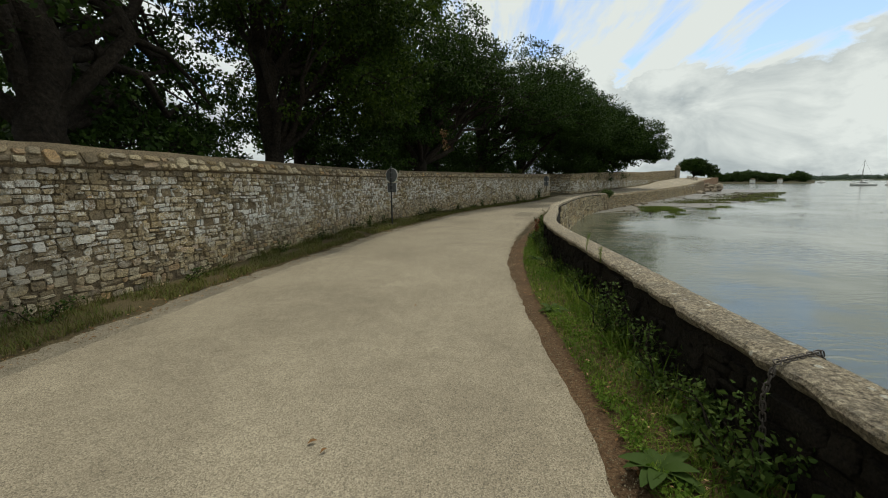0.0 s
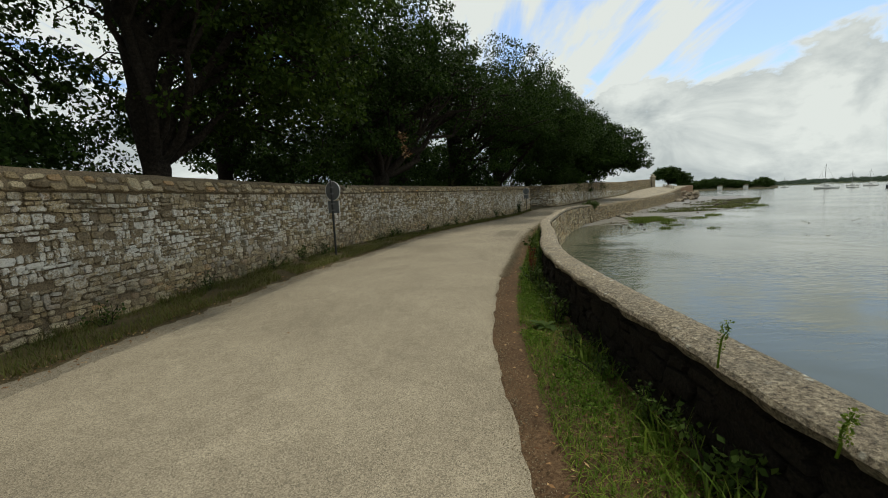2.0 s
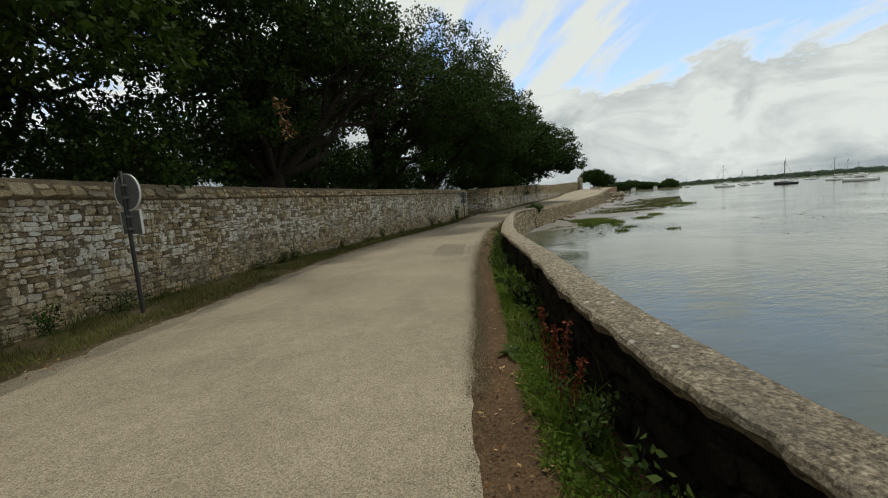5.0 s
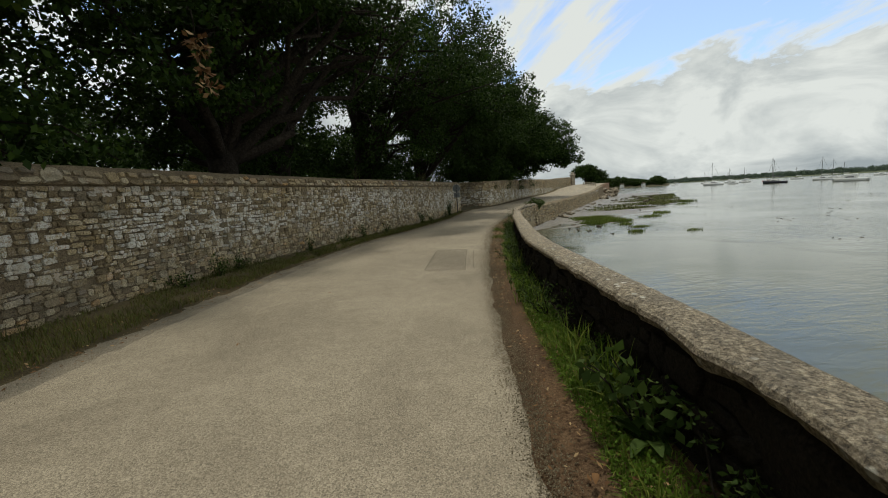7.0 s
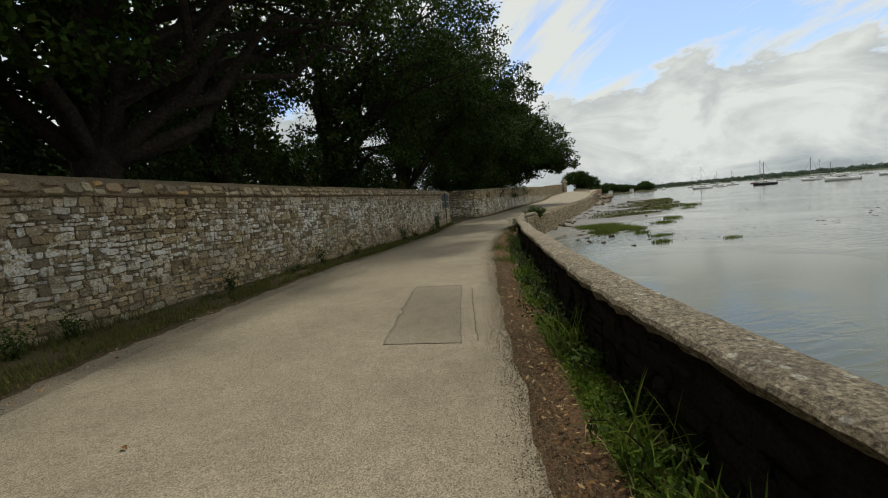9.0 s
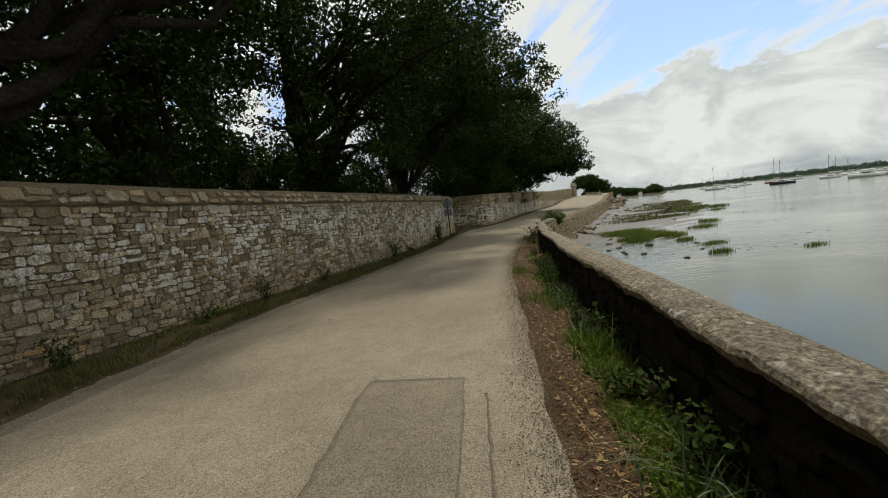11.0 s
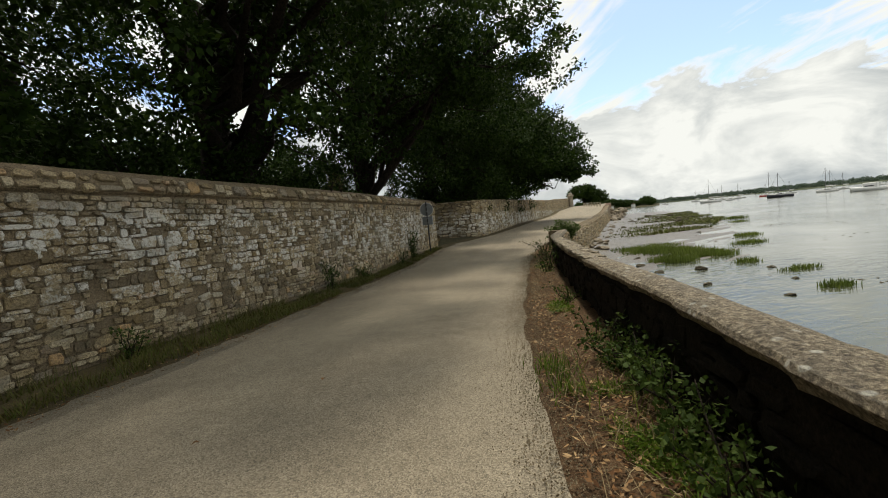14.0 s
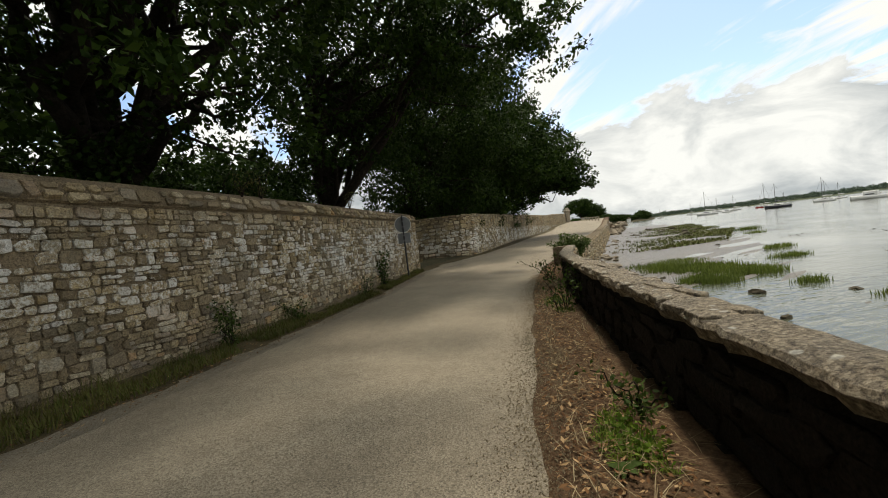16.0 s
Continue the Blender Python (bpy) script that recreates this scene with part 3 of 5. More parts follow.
def build_sea_wall():
    rnd = random.Random(13)
    at, length = trace(sea_in, -14, 30.9)
    rows, crows, d = [], [], 0.0
    while d <= length:
        p, t, n = at(d)
        H = sea_top(p.y)
        c = cope_in(p.y)
        body = [(c + 0.06, -0.2), (c + 0.05, H - 0.13), (c + 0.10, H - 0.05), (0.28, H - 0.05), (0.33, H - 0.15), (0.45, -1.6)]
        rows.append([tuple(p + n * (u + bumpy(d, z, 3.0, 0.035 if 0 < i < 4 else 0.01)) + Vector((0, 0, z))) for i, (u, z) in enumerate(body)])
        j, k = bumpy(d, 1.0, 2.5, 0.018) + bumpy(d, 4.0, 9.0, 0.016), bumpy(d, 9.0, 1.6, 0.012) + bumpy(d, 6.0, 8.0, 0.007)
        cope = [(c + 0.08, H - 0.10), (c + 0.024 + j * 1.6, H - 0.075 + j), (c + j * 1.6, H - 0.030), (c + 0.014 + j * 1.5, H - 0.006), (c + 0.08, H + 0.010 + k), (0.25, H + 0.012 + k), (0.33, H + 0.004), (0.362 + k, H - 0.018), (0.372 + k, H - 0.10), (0.30, H - 0.14)]
        crows.append([tuple(p + n * u + Vector((0, 0, z + bumpy(d, u, 6.0, 0.007)))) for u, z in cope])
        d += 0.08
    v, f = strip(rows)
    nn = len(rows[0])
    wall = put("wall_sea", v, f + [tuple(reversed(range(nn))), tuple(range(len(v) - nn, len(v)))], M_SHADESTONE, label="low dark rubble parapet above the shore", category="wall", kind="structure")
    v, f = strip(crows, True)
    nn = len(crows[0])
    f = f + [tuple(reversed(range(nn))), tuple(range(len(v) - nn, len(v)))]
    put("coping", v, f, M_COPE, wall, False, "rough rounded concrete coping speckled with lichen")
    # worn stone slabs bedded in the coping where its mortar has broken away
    d = 0.0
    while d < length - 0.5:
        w = rnd.uniform(0.16, 0.42)
        p, t, n = at(d + w / 2)
        if 21.0 < p.y < 25.0:
            c = cope_in(p.y)
            split = rnd.uniform(0.35, 0.65)
            for a, b in ((c - 0.01, c + (0.36 - c) * split), (c + (0.36 - c) * split, 0.37)):
                o = p + n * (a + b) / 2 + Vector((0, 0, sea_top(p.y) + rnd.uniform(-0.012, 0.004)))
                m = Matrix.Identity(4)
                m.col[0][:3], m.col[1][:3], m.col[2][:3], m.col[3][:3] = t, (0, 0, 1), n, o
                ob = new("slab", SLAB_MESHES[rnd.randrange(20)])
                ob.parent = wall
                ob.matrix_local = m @ pose(0, 0, 0, rnd.uniform(-2, 2), rnd.uniform(-8, 8), 0) @ Matrix.Diagonal((w * rnd.uniform(0.9, 1.1), rnd.uniform(0.014, 0.024), (b - a) * rnd.uniform(0.92, 1.12), 1))
        d += w
    # rubble of the inner face, its shade carried by the near-black stone colour
    stones = lay_stones(length, 0.0, 0.52, rnd, (0.14, 0.4), (0.08, 0.17))
    place_stones(wall, lambda q: (at(q)[0] + at(q)[2] * cope_in(at(q)[0].y), at(q)[1], at(q)[2]), stones, lambda z: -0.055, lambda y: sea_top(y) - 0.66, lambda y: False, rnd, (0.012, 0.045), 0.010, -1, mat=M_SHADESTONE)
    out = lay_stones(length, -1.5, 0.5, rnd, (0.2, 0.45), (0.13, 0.24))
    out = [q for q in out if at(q[0])[0].y > 12]
    place_stones(wall, lambda s: (at(s)[0] + at(s)[2] * 0.36, at(s)[1], at(s)[2]), out, lambda z: -0.05 * z, lambda y: sea_top(y) - 0.66, lambda y: False, rnd, (0.02, 0.06), 0.02, 1)
    # retaining wall of the bay, level with the lane
    at2, len2 = trace(sea_in, 30.4, 77.5)
    rows, d = [], 0.0
    while d <= len2:
        p, t, n = at2(d)
        H = sea_top(p.y)
        sect = [(-0.25, land_z(p.y) - 0.4), (-0.25, H - 0.02), (-0.2, H), (0.25, H + 0.0), (0.32, H - 0.06), (0.62, -1.3)]
        rows.append([tuple(p + n * (u + bumpy(d, z, 1.2, 0.03)) + Vector((0, 0, z + bumpy(d, 2.0, 0.7, 0.03)))) for u, z in sect])
        d += 0.35
    v, f = strip(rows)
    nn = len(rows[0])
    ret = put("wall_bay", v, f + [tuple(reversed(range(nn))), tuple(range(len(v) - nn, len(v)))], M_MORTAR, label="pale stone retaining wall round the bay", category="wall", kind="structure")
    stones = lay_stones(len2, 0.0, 1.0, rnd, (0.25, 0.6), (0.05, 0.1))
    # courses stretched between the shore and the top
    scaled = []
    for s, z, w, h in stones:
        H = sea_top(at2(s)[0].y) - 0.08
        scaled.append((s, -1.1 + z * (H + 1.1), w, h * (H + 1.1)))
    place_stones(ret, at2, scaled, lambda z: 0.40 - 0.14 * z, lambda y: 0.0, lambda y: False, rnd, (0.03, 0.08), 0.03)


build_garden_wall()
build_far_wall()
build_sea_wall()


# ---- trees ----
def tube(path, radii, sides=8):
    rows = []
    for i, p in enumerate(path):
        a, b = path[max(i - 1, 0)], path[min(i + 1, len(path) - 1)]
        t = (b - a).normalized()
        u = t.cross(Vector((0.3, 0.9, 0.2))).normalized()
        w = t.cross(u)
        rows.append([p + (u * math.cos(math.tau * k / sides) + w * math.sin(math.tau * k / sides)) * radii[i] for k in range(sides)])
    v, f = strip(rows, True)
    f.append(tuple(range(len(v) - sides, len(v))))
    return v, f


def merge(parts):
    V, F = [], []
    for v, f in parts:
        o = len(V)
        V += [tuple(q) for q in v]
        F += [tuple(i + o for i in q) for q in f]
    return V, F


def limb(a, b, r0, r1, rng, n=6, wob=0.12):
    a, b = Vector(a), Vector(b)
    ln = (b - a).length
    path = [a.lerp(b, i / n) + Vector(rng.normal(0, 1, 3)) * wob * ln / n * (0 if i in (0,) else 1) + Vector((0, 0, math.sin(i / n * math.pi) * 0.08 * ln)) for i in range(n + 1)]
    return path, [r0 + (r1 - r0) * i / n for i in range(n + 1)]


def leaf_cloud(rng, clumps, per, size):
    """Folded diamond leaves round clump centres: clumps (n,4) with radius."""
    n = len(clumps)
    c = np.repeat(clumps[:, :3], per, 0)
    r = np.repeat(clumps[:, 3], per)
    d = rng.normal(0, 1, (n * per, 3))
    d /= np.linalg.norm(d, axis=1)[:, None]
    o = c + d * (r * rng.uniform(0.15, 1.0, n * per) ** 0.6)[:, None] * np.array([1, 1, 0.62])
    a = rng.normal(0, 1, (n * per, 3)) + d * 0.9 + np.array([0, 0, -0.35])
    a /= np.linalg.norm(a, axis=1)[:, None]
    b = np.cross(a, rng.normal(0, 1, (n * per, 3)) + np.array([0, 0, 1.2]))
    b /= np.linalg.norm(b, axis=1)[:, None] + 1e-6
    s = size * rng.uniform(0.65, 1.35, n * per)[:, None]
    up = np.cross(a, b) * s * 0.12
    co = np.stack([o, o + a * s * 0.5 + b * s * 0.30 + up, o + a * s, o + a * s * 0.5 - b * s * 0.30 + up], 1).reshape(-1, 3)
    return co, np.arange(len(co)).reshape(-1, 4)


def tree(label, base, height, lobes, n_clumps, per, size, seed, r0=0.32, mat=None, lean=(0, 0), kind_name="oak_tree"):
    """A trunk with limbs that reach into lobes (x, y, z, rx, ry, rz) of foliage, of which each is many small clumps."""
    rng = np.random.default_rng(seed)
    root = tagged(new(kind_name), label, "tree", "oaks behind the wall")
    root.location = base
    B = Vector(base)
    top = Vector((lean[0], lean[1], height * 0.62))
    path, rad = limb((0, 0, -0.3), top, r0, r0 * 0.45, rng, 7, 0.10)
    parts = [tube(path, rad, 10)]
    weights = np.array([l[3] * l[4] * l[5] for l in lobes])
    weights = weights / weights.sum()
    clumps = []
    for l, w in zip(lobes, weights):
        k = max(int(n_clumps * w * 1.3), 36)
        d = rng.normal(0, 1, (k, 3))
        d /= np.linalg.norm(d, axis=1)[:, None]
        d[:, 2] = np.where(d[:, 2] < -0.5, d[:, 2] * 0.6, d[:, 2])
        q = d * (rng.uniform(0.16, 1.0, k) ** 0.5)[:, None]
        c = np.array(l[:3]) - np.array(base) + q * np.array(l[3:])
        clumps.append(np.concatenate([c, rng.uniform(0.28, 0.70, (k, 1)) * (max(l[3], 2.5) / 4.5) ** 0.5], 1))
        # limbs to a few clumps of the lobe
        for j in range(0, k, max(k // 9, 1)):
            i = int(rng.integers(2, 7))
            pth, rr = limb(path[i], Vector(c[j]), rad[i] * rng.uniform(0.35, 0.55), 0.02, rng, 6, 0.25)
            parts.append(tube(pth, rr, 6))
            for g in range(2):
                e = c[int(rng.integers(0, k))]
                if (Vector(e) - pth[3]).length < 3.2:
                    p2, r2 = limb(pth[3], Vector(e), rr[3] * 0.6, 0.012, rng, 4, 0.25)
                    parts.append(tube(p2, r2, 5))
    v, f = merge(parts)
    put("trunk", v, f, M_BARK, root, True)
    co, quads = leaf_cloud(rng, np.concatenate(clumps), int(per * 0.66), size)
    crown = new("crown", big_mesh("crown", co, quads, mat or M_LEAF))
    crown.parent = root
    return root


OAK = "broad dark green oak leaning over the stone wall"
tree(OAK, (-10.6, -6.5, 0.1), 11, [(-10, -6, 7.8, 4.6, 4.5, 3.6), (-11, -5, 4.4, 3.6, 3.6, 1.8)], 260, 86, 0.15, 20)
tree("tall oak with an airy crown behind the wall", (-7.9, 1.2, 0.1), 12, [(-7.4, 1.6, 8.8, 4.4, 4.6, 3.8), (-10.5, 6, 5.4, 3.2, 4.0, 2.6), (-8.5, -0.5, 4.6, 2.6, 3.0, 1.6), (-8.8, 5.2, 3.5, 2.0, 2.6, 1.2)], 430, 90, 0.135, 21, 0.42)
tree("leafy chestnut with lighter green outer leaves", (-6.6, 7.3, 0.1), 12, [(-5.2, 8.2, 8.2, 4.5, 4.6, 4.2), (-3.7, 9.2, 5.0, 2.4, 3.2, 2.2), (-6.5, 9.5, 4.4, 2.6, 3.2, 1.8)], 680, 92, 0.135, 22, 0.34, M_LEAF_LIGHT)
tree("oak with a thick dark crown behind the wall", (-8.0, 14.0, 0.1), 12, [(-6.5, 13.8, 8.0, 4.6, 4.8, 4.2), (-7.5, 13.5, 4.2, 3.6, 3.6, 1.9)], 350, 86, 0.15, 23)
tree(OAK, (-2.4, 18.4, 0.1), 12, [(-2.6, 16.4, 7.7, 4.5, 4.8, 3.7), (-3.2, 16.4, 4.6, 2.6, 3.8, 2.0), (-3.8, 20, 3.8, 2.6, 3.2, 1.5), (0.2, 19.0, 8.6, 2.4, 2.8, 1.3), (1.9, 18.6, 7.2, 2.4, 2.8, 1.1), (2.6, 21.5, 7.0, 2.2, 2.6, 1.0)], 760, 92, 0.135, 24, 0.45)
tree("oak with a dense crown behind the wall", (-1.6, 24.5, 0.1), 12, [(-0.6, 23.4, 7.4, 4.6, 4.6, 3.8), (-2.2, 24.5, 4.2, 3.2, 4.0, 1.9)], 360, 90, 0.15, 25, 0.4)
tree(OAK, (2.1, 29.4, 0.1), 12, [(4.9, 27.0, 7.9, 4.9, 5.2, 4.2), (3.6, 27.6, 4.3, 3.0, 4.0, 1.9), (6.0, 24.0, 5.9, 2.1, 2.2, 1.4), (6.3, 28.4, 8.9, 2.6, 2.8, 1.4)], 520, 92, 0.135, 26, 0.5)
tree(OAK, (6.6, 34.6, 0.15), 12, [(8.5, 34.0, 8.0, 5.0, 4.8, 4.1), (7.0, 34.6, 4.6, 3.0, 3.4, 1.9), (11.4, 31.2, 6.9, 2.8, 3.0, 2.6)], 720, 92, 0.14, 27, 0.45)
tree("airy oak deeper in the park", (-4.2, 33.0, 0.2), 12, [(-3.4, 32.4, 8.2, 4.2, 4.2, 3.6), (-4.5, 32, 4.6, 3.0, 3.0, 1.6)], 300, 84, 0.16, 36)
tree("dense oak beyond the corner of the walls", (11.8, 44.0, 0.3), 12, [(13.0, 42.4, 7.9, 5.8, 5.4, 4.8), (12.0, 42.0, 4.0, 4.4, 3.4, 1.8)], 760, 84, 0.175, 28, 0.4)
tree("dense oak above the climbing wall", (15.6, 50.5, 0.4), 12, [(18.6, 49.2, 7.3, 6.3, 5.8, 4.6), (16.8, 49.5, 3.9, 4.4, 4.4, 1.6)], 680, 64, 0.25, 29, 0.4)
tree("last oak of the row, hanging over the lane", (22.5, 58.0, 0.5), 11, [(25.0, 55.6, 6.9, 6.3, 5.8, 4.1), (28.6, 53.4, 5.4, 2.8, 2.6, 2.0), (23.0, 57.0, 4.2, 4.5, 4.5, 1.4)], 640, 62, 0.28, 30, 0.4)
tree("lone wind-bent tree on the crest of the lane", (67, 107, 1.8), 6, [(65.8, 106, 5.5, 3.6, 3.0, 2.3), (69.8, 107, 4.3, 3.4, 3.0, 2.0)], 330, 60, 0.36, 31, 0.3)
for i, (x, y, r) in enumerate(((-9.4, 6.2, 2.4), (-8.2, 3.2, 2.0), (-4.6, 12.6, 2.0), (3.2, 31.6, 2.2), (-2.6, 22.2, 2.0), (-10.5, 9.5, 2.2), (5.2, 37.0, 2.2), (9.8, 44.6, 2.3), (13.4, 43.4, 2.4), (17.2, 48.6, 2.6), (21.0, 54.4, 2.8), (26.0, 61.4, 2.8), (-0.4, 27.0, 2.2), (1.4, 28.6, 2.3), (4.4, 33.2, 2.3), (-4.2, 25.4, 2.4))):
    tree("low shrub growing behind the stone wall", (x, y, 0.1), 3.4, [(x, y, 2.5, r, r, 1.5)], 95, 80, 0.12, 50 + i, 0.06, kind_name="shrub")
# the park's second row, seen between the trunks
for i, (x, y, r) in enumerate(((-19, 13, 5.0), (-12, 30, 5), (-5, 37, 5), (1, 45, 5.5))):
    tree("shadowy tree deeper in the park", (x, y, 0.2), 9, [(x, y, 5.2, r, r, 2.6), (x + 1, y - 1, 2.6, r * 0.8, r * 0.8, 1.5)], 170, 56, 0.32, 40 + i, 0.35)


# ---- plants ----
def blades(rng, pts, length, width, spread=0.5, droop=0.5, seg=3):
    """Bent tapered blades rooted at pts (n,3): arrays for big_mesh."""
    n = len(pts)
    a = rng.uniform(0, math.tau, n)
    out = np.stack([np.cos(a), np.sin(a), np.zeros(n)], 1)
    side = np.stack([-np.sin(a), np.cos(a), np.zeros(n)], 1)
    ln = length * rng.uniform(0.5, 1.25, n)
    sp = spread * rng.uniform(0.2, 1.3, n)
    rows = []
    for i in range(seg + 1):
        u = i / seg
        c = pts + out * (ln * sp * u ** 1.3)[:, None] + np.array([0, 0, 1]) * (ln * (u - droop * sp * u * u * 0.9))[:, None]
        w = width * (1 - u) ** 0.7 + width * 0.05
        rows += [c - side * w / 2, c + side * w / 2]
    k = 2 * (seg + 1)
    co = np.stack(rows, 1).reshape(-1, 3)
    base = np.arange(n)[:, None] * k
    quads = np.concatenate([base + np.array([2 * i, 2 * i + 1, 2 * i + 3, 2 * i + 2]) for i in range(seg)], 0)
    return co, quads


def stuff(name, co, quads, mat, label, category):
    return tagged(new(name, big_mesh(name, co, quads, mat)), label, category, kind="stuff")


def verge_height(y):
    return land_z(y) + 0.035


def build_verges():
    rng = np.random.default_rng(7)

    def scatter(n, fa, fb, y0, y1, keep=None):
        y = rng.uniform(y0, y1, n)
        u = rng.uniform(0, 1, n)
        pts = []
        for yy, uu in zip(y, u):
            a, b = fa(yy), fb(yy)
            x = a + (b - a) * uu
            if keep and not keep(x, yy, uu):
                continue
            pts.append((x, yy, verge_height(yy)))
        return np.array(pts)

    def patchy(x, y, u):
        d = 0.25 + 0.9 * noise.fractal(Vector((x * 1.6, y * 0.9, 0)), 1, 2, 3)
        cover = np.interp(y, (-10, 10, 13, 17, 20, 30), (0.75, 0.7, 0.35, 0.05, -0.2, -0.2))
        return d + cover > 0.32 + 0.25 * (u < 0.12)
    g = scatter(64000, lambda y: road_r(y) + np.interp(y, (-6, 0, 3, 15, 20), (0.13, 0.24, 0.33, 0.34, 0.3)), lambda y: sea_in(y) + 0.03, -7, 27, patchy)
    co, q = blades(rng, g, 0.075, 0.007, 1.2, 0.6)
    stuff("verge_grass", co, q, M_GRASS, "short green grass of the verge along the parapet", "grass")
    # low broad-leaved weeds between the grass
    g = scatter(3600, lambda y: road_r(y) + np.interp(y, (-6, 0, 3, 15, 20), (0.16, 0.26, 0.36, 0.38, 0.4)), lambda y: sea_in(y) + 0.04, -7, 24, lambda x, y, u: patchy(x, y, u) and noise.noise(Vector((x * 2.2, y * 1.5, 9))) > -0.12)
    cl = np.concatenate([g + np.array([0, 0, 0.03]), rng.uniform(0.035, 0.085, (len(g), 1))], 1)
    co, q = leaf_cloud(rng, cl, 15, 0.028)
    stuff("low_weeds", co, q, M_CLOVER, "low leafy green weeds among the verge grass", "weeds")
    # dead stalks lying in the litter
    g = scatter(3600, lambda y: road_r(y) + 0.12, lambda y: sea_in(y) + 0.08, 10, 30, lambda x, y, u: rng.uniform() < np.interp(y, (10, 16, 20), (0.1, 0.7, 1)))
    co, q = blades(rng, g + np.array([0, 0, 0.02]), 0.11, 0.004, 2.6, 0.42, 2)
    stuff("dead_stalks", co, q, M_STRAW, "dead stalks and straw strewn over the verge", "straw")
    g = scatter(3000, lambda y: sea_in(y) - 0.26, lambda y: sea_in(y) + 0.02, -7, 20, lambda x, y, u: noise.noise(Vector((x * 2, y * 1.1, 5))) > 0.0 - 0.25 * (y < 1))
    co, q = blades(rng, g, 0.19, 0.009, 0.8, 0.6)
    stuff("tall_grass", co, q, M_GRASS, "taller grass against the foot of the parapet", "grass")
    # foot of the garden wall: short dry and green growth
    g = scatter(60000, lambda y: wall_x(y) + 0.03, lambda y: road_l(y) - 0.1, -8, 35, lambda x, y, u: u < 0.92 and noise.noise(Vector((x * 2.5, y * 1.3, 2))) > -0.22)
    co, q = blades(rng, g, 0.13, 0.008, 0.9, 0.5)
    stuff("wall_foot_grass", co, q, M_DRYGRASS, "dry yellow-green grass at the foot of the wall", "grass")
    g = scatter(9000, lambda y: wall_x(y) + 0.02, lambda y: wall_x(y) + 0.26, -8, 35, lambda x, y, u: noise.noise(Vector((x, y * 0.9, 12))) > 0.02)
    co, q = blades(rng, g, 0.24, 0.008, 0.6, 0.5)
    stuff("wall_foot_weeds", co, q, M_DRYGRASS, "straggling dry weeds against the wall", "weeds")
    # fallen leaves, thick where the oaks reach over
    pts = []
    for _ in range(24000):
        y = rng.uniform(-6, 30)
        if rng.uniform() > np.interp(y, (-6, 9, 13, 18, 30), (0.10, 0.22, 0.7, 1, 1)):
            continue
        a, b = road_r(y) + 0.02, sea_in(y)
        u = rng.uniform() ** 0.75
        pts.append((a + (b - a) * u, y, verge_height(y) + rng.uniform(0.005, 0.03)))
    for _ in range(6000):
        y = rng.uniform(-6, 34)
        pts.append((wall_x(y) + 0.1 + (road_l(y) + 0.1 - wall_x(y)) * rng.uniform() ** 0.6, y, verge_height(y) + 0.02))
    p = np.array(pts)
    n = len(p)
    a = rng.uniform(0, math.tau, n)
    s = rng.uniform(0.008, 0.025, n)[:, None]
    f = np.stack([np.cos(a), np.sin(a), rng.uniform(-0.4, 0.4, n)], 1)
    w = np.stack([-np.sin(a), np.cos(a), rng.uniform(-0.5, 0.5, n)], 1) * 0.42
    co = np.stack([p - f * s, p + w * s, p + f * s, p - w * s], 1).reshape(-1, 3)
    stuff("leaf_litter", co, np.arange(len(co)).reshape(-1, 4), M_LITTER, "brown fallen oak leaves on the verge", "leaves")


M_LITTER = mat_leaf("dead_leaf", (0.09, 0.043, 0.02), (0.20, 0.105, 0.048), (0.46, 0.32, 0.18), 0.15)
M_WEED = mat_leaf("weed_leaf", (0.03, 0.055, 0.012), (0.05, 0.085, 0.018), (0.085, 0.12, 0.03), 0.3)
M_BLUEGRASS = mat_leaf("grey_green_blade", (0.07, 0.10, 0.06), (0.11, 0.15, 0.09), (0.20, 0.23, 0.15), 0.25)
M_RED = mat_leaf("rusty_dock_seed", (0.10, 0.02, 0.012), (0.16, 0.035, 0.02), (0.22, 0.07, 0.03), 0.2)
M_MARSHBUSH = mat_leaf("feathery_bush", (0.045, 0.075, 0.02), (0.075, 0.115, 0.03), (0.12, 0.16, 0.05), 0.3)
M_CLOVER = mat_leaf("low_weed_leaf", (0.06, 0.115, 0.014), (0.10, 0.175, 0.02), (0.17, 0.25, 0.04), 0.35)
M_STRAW = mat_leaf("dead_stalk", (0.10, 0.07, 0.04), (0.22, 0.17, 0.10), (0.38, 0.32, 0.21), 0.1)
build_verges()


